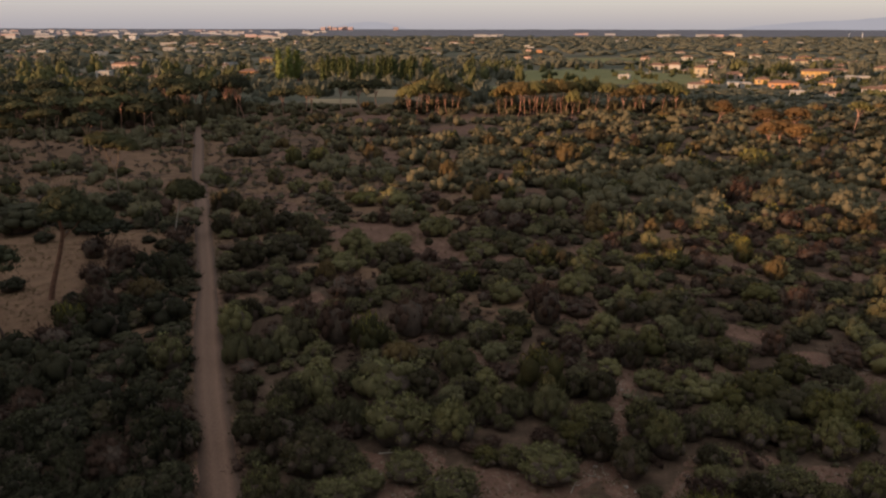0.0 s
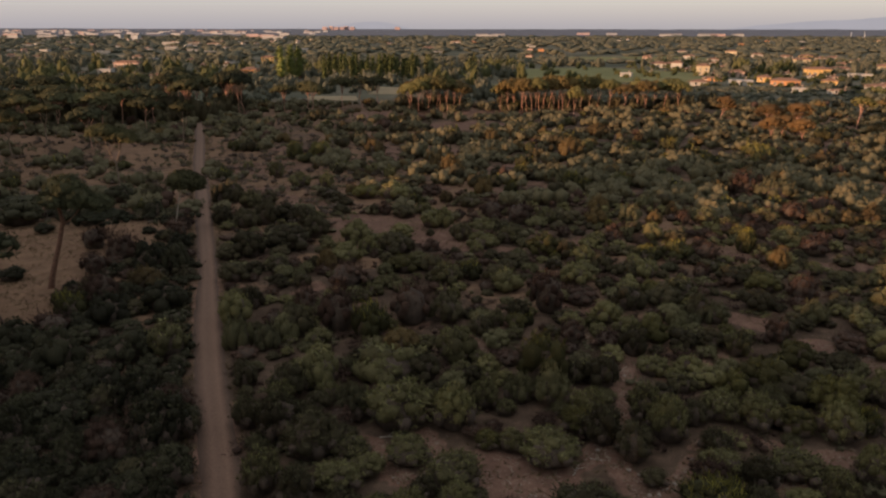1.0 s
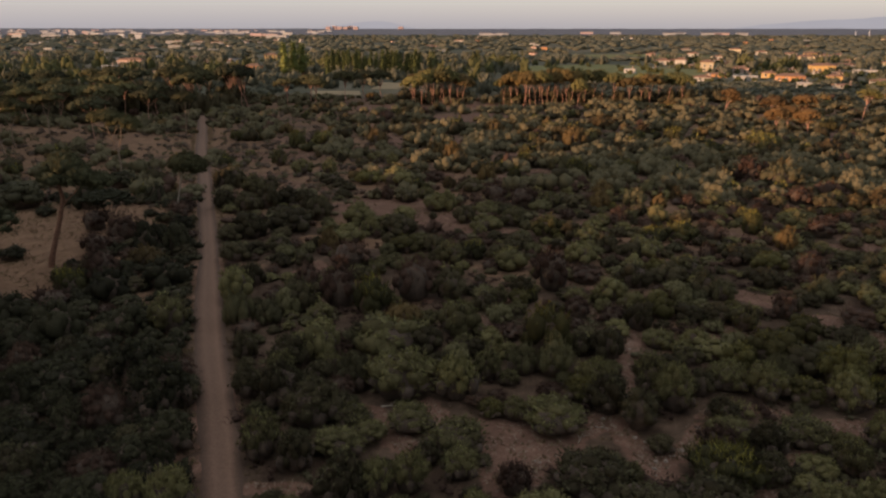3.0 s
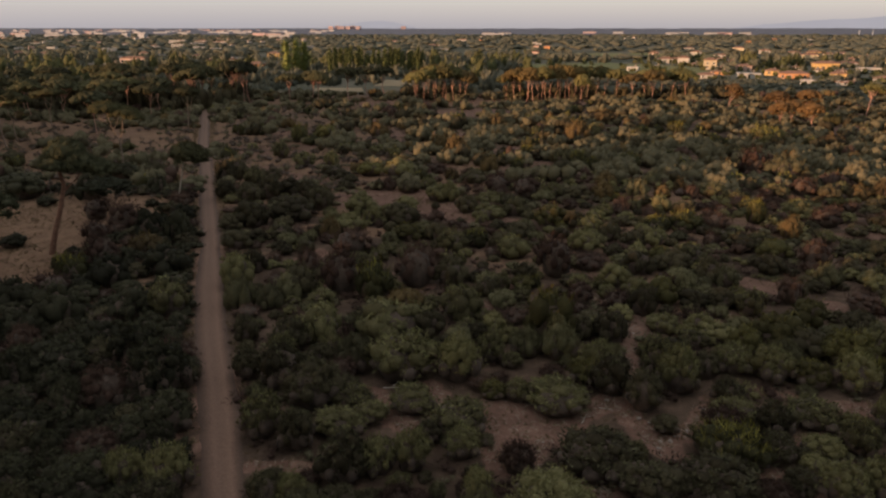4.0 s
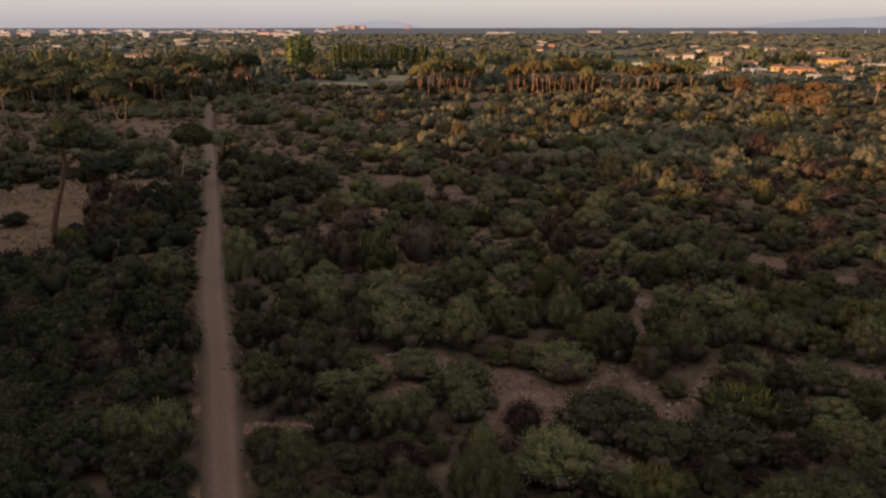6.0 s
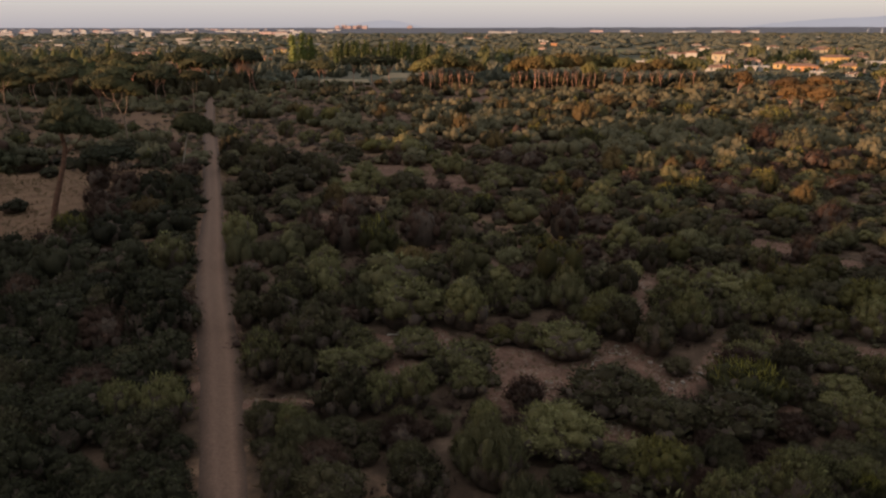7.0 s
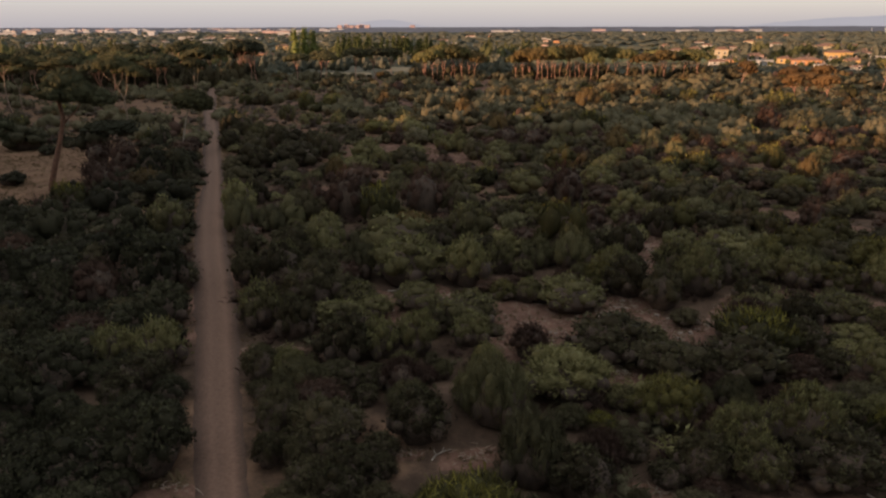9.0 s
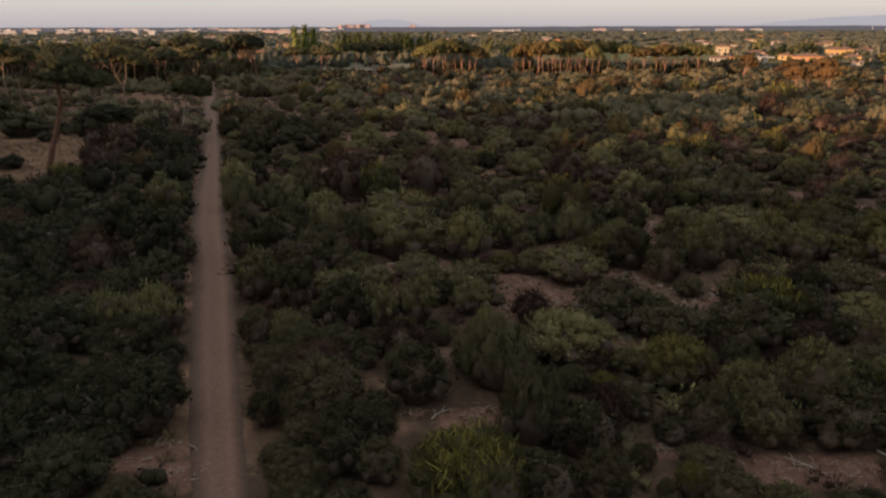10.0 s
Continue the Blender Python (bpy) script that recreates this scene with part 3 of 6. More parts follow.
SHRUB_MESH = {(k, level): [shrub_parts(k, 100 * i + s, level) for s in range(n)] for level in range(3) for i, (k, n) in enumerate((("mastic", 6), ("dark", 5), ("grey", 4), ("light", 3), ("yellow", 4), ("rust", 4), ("brown", 4), ("dark_shade", 5)))}
SHRUB_TEXT = {
    "mastic": ("mastic_shrub", "rounded olive-green mastic shrub on dry brown earth", "shrub", "olive-green shrubs of the heath"),
    "dark": ("evergreen_shrub", "low dark-green evergreen shrub with dense small leaves", "shrub", "dark evergreen shrubs of the heath"),
    "dark_shade": ("shade_dark_bush", "dense bush beside the track, its leaf darkened to stand for shade", "shrub", "holm-oak bushes of the thicket"),
    "grey": ("tall_shrub", "tall grey-green shrub with upright leafy shoots", "shrub", "tall grey-green shrubs of the heath"),
    "light": ("bright_shrub", "fresh light-green bushy shrub on dry earth", "shrub", "light-green shrubs of the heath"),
    "yellow": ("broom_shrub", "green shrub with yellow upright shoot tips", "shrub", "yellow-tipped shrubs of the heath"),
    "rust": ("rust_shrub", "rust-orange shrub with thin upright twigs", "shrub", "rust-coloured dry shrubs of the heath"),
    "brown": ("dead_shrub", "dead dark-brown leafless twiggy shrub", "shrub", "dead brown shrubs of the heath"),
}


def shrub(kind, x, y, r, h, rng):
    name, label, cat, group = SHRUB_TEXT[kind]
    meshes = SHRUB_MESH[kind, 2 if y < 13 else 0 if y < 36 else 1 if y < 56 else 2]
    leaf, stem = meshes[rng.integers(len(meshes))]
    ob = new(name)
    tagged(ob, label, cat, group)
    part("foliage", leaf, ob)
    part("stem", stem, ob)
    ob.matrix_basis = lay(x, y) @ pose(0, 0, -0.04, 0, 0, rng.uniform(0, 360)) @ Matrix.Diagonal((r / 2, r / 2, h / 2.5, 1))
    return ob


PLACED = []


def plant(kind, rows, rng):
    for x, y, r, h in rows:
        # dark shrubs left of the track take the leaf darkened for shade
        shrub("dark_shade" if kind == "dark" and x < -0.36 * y - 1.5 else kind, x, y, r * 1.06, h * 1.06, rng)
        PLACED.append((x, y, r))


DARK_A = [
    (-16.6, 21.4, 1.06, 1.11), (-4.2, 21.5, 1.03, 0.99), (10.0, 22.1, 1.29, 1.27), (-6.1, 22.3, 1.11, 1.99), (-15.0, 22.5, 1.73, 2.09),
    (5.4, 22.6, 1.02, 2.06), (17.1, 23.7, 0.97, 1.76), (-3.2, 23.8, 1.04, 1.52), (-5.0, 24.2, 1.29, 2.45), (9.7, 24.2, 1.14, 1.28),
    (7.3, 24.6, 0.53, 1.29), (10.5, 26.9, 1.25, 2.30), (-13.8, 27.0, 1.78, 3.00), (-19.5, 27.0, 1.43, 1.36), (16.3, 27.3, 2.11, 2.34),
    (-7.1, 27.5, 0.87, 1.71), (-8.6, 27.5, 0.76, 1.73), (-16.3, 28.0, 1.35, 2.61), (-19.4, 29.0, 0.80, 1.90), (-6.2, 29.0, 1.79, 2.74),
    (-2.0, 29.9, 1.53, 2.85), (-8.8, 30.1, 1.14, 2.54), (-19.6, 34.6, 1.18, 1.34), (-6.5, 34.9, 1.27, 1.53),
]
DARK_B = [
    (-11.0, 35.1, 1.09, 2.37), (-26.9, 35.9, 1.75, 2.32), (-22.5, 36.6, 1.81, 2.46), (11.7, 36.8, 2.09, 2.18), (16.0, 37.1, 2.58, 2.50),
    (21.1, 37.1, 1.26, 1.69), (-7.0, 38.0, 1.76, 3.34), (-26.5, 39.5, 1.11, 2.35), (9.0, 39.5, 2.73, 2.70), (20.9, 40.3, 1.37, 2.10),
    (-19.5, 41.0, 0.93, 2.15), (-10.5, 41.4, 1.36, 3.01), (2.1, 42.0, 0.73, 0.69), (-31.2, 43.1, 1.82, 2.44), (-20.2, 43.5, 1.98, 2.81),
    (22.2, 43.7, 1.36, 2.48), (14.7, 43.9, 1.01, 1.30), (-28.1, 45.1, 1.35, 2.87), (14.0, 47.0, 1.50, 3.18), (-10.7, 47.4, 2.30, 3.71),
    (-11.8, 47.8, 1.49, 1.42), (-22.6, 48.2, 2.35, 4.70), (-34.2, 48.5, 1.76, 3.46), (-13.4, 49.4, 1.85, 3.98),
]
DARK_C = [
    (12.0, 49.5, 1.81, 3.31), (-16.5, 51.1, 1.32, 2.82), (-32.3, 51.5, 2.93, 2.83), (20.2, 52.0, 1.12, 2.31), (-26.6, 53.4, 1.96, 3.76),
    (-33.1, 55.7, 1.93, 2.05), (-14.4, 55.7, 1.78, 3.41), (30.3, 56.0, 2.16, 2.58), (-40.7, 56.1, 1.66, 3.58), (-31.1, 56.5, 1.81, 2.58),
    (-25.4, 57.5, 1.33, 2.24), (-18.7, 58.0, 1.25, 2.70), (13.9, 58.6, 1.76, 3.28), (11.6, 59.0, 1.00, 2.27), (-2.6, 59.7, 2.08, 2.75),
    (-37.5, 61.5, 2.46, 4.24), (-31.6, 62.8, 2.05, 3.19), (18.5, 65.3, 1.56, 3.33), (-44.1, 65.8, 2.23, 3.21), (26.6, 66.8, 1.65, 2.16),
    (23.9, 66.8, 1.74, 2.11), (-16.5, 69.3, 1.99, 3.79), (35.5, 69.8, 1.38, 2.26), (3.3, 69.9, 1.33, 2.22),
]
DARK_D = [
    (-37.5, 72.2, 2.49, 3.62), (-0.5, 73.2, 2.08, 3.45), (27.9, 74.5, 1.57, 3.40), (7.5, 74.5, 1.58, 2.37), (-33.0, 76.2, 2.90, 3.70),
    (-23.1, 76.7, 1.45, 3.05), (45.2, 77.2, 1.51, 1.90), (35.8, 77.3, 1.98, 2.49), (20.9, 77.4, 2.18, 3.03), (25.3, 78.7, 2.39, 2.62),
    (48.1, 84.0, 1.63, 1.56), (-18.7, 84.3, 1.27, 1.89), (-57.0, 85.9, 1.83, 1.83), (-27.9, 86.0, 2.22, 2.73), (5.7, 86.3, 1.81, 2.50),
    (36.1, 86.6, 2.16, 2.16), (22.9, 88.0, 1.87, 2.54), (-40.0, 89.0, 2.30, 4.58), (-36.6, 89.1, 1.96, 4.18), (-26.2, 89.2, 1.46, 1.80),
    (-23.0, 89.3, 1.67, 2.60), (-2.4, 89.8, 1.75, 2.65), (20.4, 90.3, 1.75, 2.66), (34.6, 90.7, 1.76, 1.81),
]
DARK_E = [
    (-18.6, 91.7, 1.02, 1.72), (9.2, 93.0, 1.94, 1.89), (54.3, 93.6, 1.59, 1.53), (-31.2, 95.0, 1.99, 2.25), (7.4, 95.2, 1.10, 1.21),
    (16.7, 95.7, 1.76, 2.85), (49.4, 95.9, 1.18, 1.30), (-28.8, 96.6, 2.69, 3.95), (59.2, 96.7, 1.76, 1.99), (-7.6, 98.2, 2.72, 3.23),
    (45.1, 98.7, 1.22, 1.81), (-23.9, 100.0, 3.70, 3.67), (34.1, 104.0, 1.99, 2.59), (1.6, 104.8, 1.92, 3.13), (-20.9, 106.3, 2.45, 3.97),
    (63.8, 106.3, 1.93, 2.20), (-3.2, 107.0, 0.74, 1.11), (-64.7, 107.7, 1.75, 1.70), (-33.6, 111.6, 2.31, 3.20), (-59.6, 112.5, 2.91, 4.93),
    (-71.6, 112.9, 4.18, 4.15), (-30.6, 113.2, 2.08, 4.36), (-37.6, 113.3, 2.08, 3.32), (-24.1, 113.7, 2.08, 3.31),
]
DARK_F = [
    (60.7, 113.7, 2.16, 2.85), (20.0, 115.2, 2.36, 2.30), (-27.8, 116.4, 2.93, 3.20), (-51.0, 118.0, 1.63, 3.34), (-8.1, 118.6, 2.16, 2.34),
    (-19.1, 120.3, 1.65, 1.84), (-80.0, 125.9, 4.69, 1.64), (3.1, 126.1, 2.52, 2.56), (-20.0, 126.7, 2.31, 2.21), (-42.2, 127.0, 2.03, 4.27),
    (-33.9, 128.8, 1.86, 2.36), (-62.2, 129.2, 3.01, 3.21), (-40.7, 129.2, 2.06, 4.42), (-23.5, 132.3, 2.40, 2.35), (-10.5, 142.2, 4.36, 2.79),
    (-19.6, 150.1, 1.69, 2.12), (17.2, 150.8, 2.36, 2.40), (-49.1, 154.1, 1.04, 1.62), (10.2, 154.4, 1.73, 2.31), (-25.0, 154.6, 1.25, 2.41),
    (-53.5, 160.3, 1.73, 1.65), (41.9, 169.1, 2.70, 2.85),
]
DARK = DARK_A + DARK_B + DARK_C + DARK_D + DARK_E + DARK_F
MASTIC_A = [
    (12.9, 26.7, 1.37, 2.17), (12.6, 28.4, 1.44, 2.82), (15.7, 29.1, 1.76, 3.68), (18.6, 31.3, 1.13, 1.97), (0.3, 33.1, 0.85, 1.88),
    (5.6, 34.7, 2.55, 2.55), (-9.4, 35.2, 1.09, 2.23), (1.4, 36.0, 1.01, 2.32), (-17.4, 36.5, 1.61, 3.38), (23.2, 36.5, 1.68, 2.55),
    (25.8, 36.8, 1.59, 2.61), (-20.1, 36.9, 1.24, 2.71), (-4.8, 38.7, 1.28, 2.82), (-2.7, 39.2, 1.29, 2.88), (23.0, 39.4, 1.08, 1.04),
    (24.4, 41.3, 1.44, 1.37), (26.8, 41.4, 1.34, 2.78), (-13.3, 42.9, 1.62, 3.40), (-8.1, 43.3, 1.91, 1.85), (0.2, 43.8, 2.21, 2.14),
    (30.8, 44.1, 1.58, 2.85), (25.3, 45.0, 2.11, 2.05), (20.2, 45.5, 1.81, 1.75), (-3.1, 46.5, 1.91, 1.84),
]
MASTIC_B = [
    (7.6, 46.6, 2.49, 2.43), (-7.6, 46.8, 1.64, 1.81), (4.7, 48.0, 1.05, 1.87), (17.5, 49.9, 1.77, 3.83), (31.2, 50.0, 1.81, 3.17),
    (0.3, 51.4, 1.90, 3.98), (25.3, 51.7, 1.87, 3.00), (-4.3, 52.0, 3.01, 3.68), (16.3, 52.5, 1.67, 3.42), (22.7, 52.9, 1.81, 2.61),
    (11.6, 52.9, 1.40, 2.79), (-14.5, 54.0, 1.23, 2.72), (2.9, 54.5, 1.33, 2.85), (-10.4, 54.6, 1.18, 2.62), (38.0, 55.0, 1.86, 3.72),
    (36.0, 56.6, 1.42, 2.40), (-11.7, 58.2, 2.04, 3.45), (23.4, 58.8, 1.95, 1.87), (-5.5, 59.1, 3.45, 3.39), (19.1, 61.0, 1.70, 1.85),
    (0.4, 63.7, 2.20, 3.63), (-28.1, 64.3, 2.15, 3.90), (43.7, 65.0, 2.46, 2.96), (28.8, 65.3, 1.61, 2.78),
]
MASTIC_C = [
    (18.8, 69.7, 1.65, 2.28), (4.9, 71.9, 1.19, 2.06), (-23.8, 72.6, 1.90, 3.67), (17.1, 73.1, 1.86, 2.71), (50.8, 76.2, 2.31, 2.96),
    (28.0, 81.4, 2.43, 2.58), (7.2, 83.4, 2.41, 2.67), (-0.2, 85.2, 2.07, 2.88), (16.2, 85.5, 2.07, 2.80), (25.4, 88.2, 2.12, 2.47),
    (48.2, 89.4, 1.23, 1.77), (-14.7, 93.9, 2.62, 2.54), (18.1, 94.4, 1.83, 2.33), (3.7, 98.0, 1.08, 1.73), (-12.0, 98.3, 1.41, 2.87),
    (4.7, 101.0, 2.74, 2.66), (21.6, 102.0, 1.68, 2.13), (8.8, 103.2, 2.13, 2.82), (51.2, 104.1, 2.39, 2.60), (-14.7, 104.2, 2.64, 3.72),
    (31.3, 105.5, 1.88, 2.67), (-7.6, 106.7, 2.21, 2.19), (5.0, 110.0, 2.51, 2.46), (-2.9, 112.5, 2.31, 2.88),
]
MASTIC_D = [
    (-1.1, 112.5, 1.80, 3.88), (16.2, 114.6, 1.82, 2.53), (42.6, 115.5, 2.25, 2.45), (54.3, 117.5, 2.07, 1.97), (-4.8, 120.6, 1.65, 2.17),
    (-36.5, 124.6, 2.28, 3.64), (-10.9, 131.6, 3.28, 4.11), (-25.4, 141.7, 1.60, 3.50), (-31.0, 142.3, 2.58, 3.12), (-13.1, 149.7, 1.48, 3.23),
    (-37.7, 151.7, 1.85, 3.97), (60.3, 153.7, 2.53, 3.25), (-17.2, 155.7, 2.45, 2.49), (-46.6, 160.4, 1.30, 1.94), (35.1, 183.8, 1.79, 3.74),
    (27.6, 204.7, 2.86, 2.92),
]
MASTIC = MASTIC_A + MASTIC_B + MASTIC_C + MASTIC_D
RUST_A = [
    (-4.8, 66.2, 2.06, 2.03), (-38.4, 83.2, 2.43, 2.74), (-16.7, 90.5, 1.48, 3.04), (44.5, 91.7, 1.68, 3.67), (56.3, 109.2, 1.09, 1.66),
    (58.0, 112.0, 0.70, 1.28), (23.9, 114.2, 1.97, 3.53), (65.8, 114.5, 2.01, 2.70), (33.8, 114.7, 1.51, 2.50), (70.0, 115.3, 2.03, 3.04),
    (38.1, 119.1, 1.24, 2.72), (72.9, 119.7, 1.72, 2.68), (26.2, 123.4, 2.03, 3.24), (28.7, 129.2, 1.22, 2.44), (-0.7, 129.2, 1.46, 2.40),
    (51.2, 134.0, 1.62, 3.53), (6.2, 136.0, 1.96, 3.66), (-0.3, 156.1, 2.45, 4.72), (66.4, 157.4, 1.91, 2.28), (-31.1, 161.1, 0.72, 1.65),
    (-3.9, 162.0, 1.45, 3.19), (87.4, 166.2, 3.82, 4.09), (1.4, 169.6, 1.16, 2.31), (30.2, 177.4, 3.39, 5.24),
]
RUST_B = [
    (-19.6, 182.2, 3.25, 4.65), (51.2, 192.6, 2.13, 4.22), (11.1, 202.7, 2.69, 3.87), (27.2, 210.1, 1.85, 3.75), (42.9, 212.1, 4.21, 4.23),
]
RUST = RUST_A + RUST_B
BROWN_A = [
    (6.1, 27.1, 1.12, 2.52), (4.1, 39.1, 1.31, 2.16), (-25.7, 46.5, 2.16, 3.55), (-37.1, 55.0, 1.47, 2.96), (40.7, 66.2, 2.19, 2.12),
    (16.2, 66.7, 1.75, 2.10), (12.8, 67.9, 1.52, 2.61), (34.0, 68.3, 1.55, 3.09), (-42.4, 69.0, 2.33, 2.65), (-12.1, 70.9, 2.54, 5.26),
    (-4.3, 72.9, 2.59, 5.16), (-16.6, 76.1, 1.51, 3.26), (11.4, 76.4, 2.44, 5.11), (-41.1, 77.6, 2.29, 4.71), (15.6, 78.7, 2.21, 2.16),
    (42.5, 80.5, 2.13, 3.37), (-13.1, 84.3, 2.96, 3.46), (32.3, 86.8, 1.16, 2.59), (-47.3, 88.9, 2.09, 3.11), (-46.0, 94.1, 2.51, 4.47),
    (-10.8, 95.6, 0.66, 1.58), (36.3, 96.0, 1.94, 2.63), (52.7, 98.3, 2.42, 2.78), (-52.8, 100.1, 2.33, 3.41),
]
BROWN_B = [
    (24.7, 103.5, 1.47, 2.23), (-43.2, 107.2, 2.08, 2.72), (38.8, 114.7, 1.30, 2.54), (11.5, 115.0, 2.88, 3.99), (58.3, 117.9, 2.50, 3.44),
    (7.1, 118.9, 2.43, 3.49), (-11.4, 120.1, 1.37, 2.56), (56.3, 134.4, 2.95, 5.70), (-3.8, 135.3, 2.45, 2.35), (13.5, 135.8, 0.98, 2.13),
]
BROWN = BROWN_A + BROWN_B
GREY_A = [
    (-5.9, 21.4, 0.90, 1.50), (7.6, 22.5, 0.37, 1.04), (3.2, 26.9, 1.60, 3.37), (1.7, 31.7, 1.76, 3.63), (12.2, 32.7, 0.67, 1.57),
    (14.1, 33.4, 1.01, 1.85), (-1.0, 36.0, 0.56, 1.37), (9.4, 47.9, 0.71, 1.38), (-8.2, 52.9, 1.62, 3.46), (8.8, 55.3, 1.75, 3.63),
    (6.1, 55.7, 1.47, 3.03), (25.5, 64.8, 1.23, 1.18), (23.2, 65.5, 1.00, 1.10), (-18.7, 65.9, 1.43, 3.11), (-21.6, 66.0, 1.75, 3.73),
    (4.7, 66.9, 1.60, 1.90), (-17.3, 68.6, 1.64, 3.44), (24.8, 72.1, 1.36, 2.14), (29.5, 73.3, 1.72, 2.41), (40.5, 73.5, 1.72, 2.79),
    (-5.7, 82.3, 1.62, 2.18), (56.0, 86.5, 1.99, 2.72), (10.6, 89.9, 1.25, 1.51), (10.7, 101.4, 1.16, 1.49),
]
GREY_B = [
    (27.4, 106.9, 1.27, 1.87), (14.3, 112.8, 2.06, 2.10), (29.6, 114.8, 1.98, 3.44), (31.8, 119.3, 1.48, 1.73), (35.2, 126.2, 1.82, 2.71),
    (61.7, 131.4, 4.47, 4.51), (22.0, 146.3, 2.95, 3.64),
]
GREY = GREY_A + GREY_B
YELLOW_A = [
    (0.7, 22.6, 2.50, 2.54), (19.9, 30.2, 0.77, 1.83), (6.9, 30.7, 0.85, 1.06), (18.2, 40.5, 2.72, 2.64), (33.6, 50.6, 1.34, 2.54),
    (-8.5, 69.5, 2.55, 4.41), (8.6, 72.2, 0.68, 1.65), (-42.8, 73.9, 2.01, 3.24), (2.6, 87.6, 1.92, 2.51), (14.7, 95.4, 1.10, 1.40),
    (27.9, 95.4, 2.19, 2.10), (32.1, 96.6, 2.97, 2.90), (43.1, 99.6, 1.77, 3.77), (44.9, 106.6, 2.00, 2.13), (45.3, 106.6, 2.00, 1.86),
    (25.7, 111.5, 0.91, 1.74), (4.0, 130.7, 1.07, 2.00), (11.7, 136.1, 1.66, 2.99), (26.7, 139.4, 1.69, 2.93), (24.5, 142.4, 2.05, 3.82),
    (34.8, 143.6, 3.09, 3.15), (45.6, 152.7, 2.04, 1.95), (15.3, 155.9, 1.74, 2.61), (81.8, 165.0, 1.83, 3.19),
]
YELLOW_B = [
    (73.1, 169.3, 5.02, 5.22), (51.6, 170.1, 1.37, 2.56), (-39.1, 175.3, 2.59, 4.72), (55.6, 182.4, 2.58, 4.71), (20.6, 210.4, 1.86, 2.67),
    (21.2, 213.9, 1.28, 2.40), (33.9, 219.7, 1.31, 3.02), (79.8, 226.6, 2.25, 2.44),
]
YELLOW = YELLOW_A + YELLOW_B
LIGHT_A = [
    (8.6, 22.8, 0.61, 1.51), (10.2, 31.4, 1.65, 2.62), (2.9, 48.5, 1.16, 1.42), (28.1, 50.8, 1.84, 2.11), (32.6, 53.9, 2.20, 3.41),
    (24.9, 56.4, 1.47, 2.66), (28.7, 58.4, 2.64, 3.13), (8.5, 59.0, 2.40, 5.09), (33.5, 62.8, 1.86, 2.67), (21.2, 68.1, 1.61, 2.92),
    (24.4, 80.7, 1.58, 2.45), (39.2, 83.7, 2.29, 2.34), (-6.1, 90.2, 2.31, 2.49), (13.3, 97.4, 2.24, 3.23), (53.0, 108.7, 1.58, 1.53),
    (-16.4, 133.0, 2.71, 2.68), (-32.9, 178.0, 3.02, 4.10), (78.1, 179.6, 4.32, 3.76),
]
LIGHT = LIGHT_A


shrub_rng = np.random.default_rng(11)
for kind, rows in (("mastic", MASTIC), ("dark", DARK), ("grey", GREY), ("light", LIGHT), ("yellow", YELLOW), ("rust", RUST), ("brown", BROWN)):
    plant(kind, rows, shrub_rng)

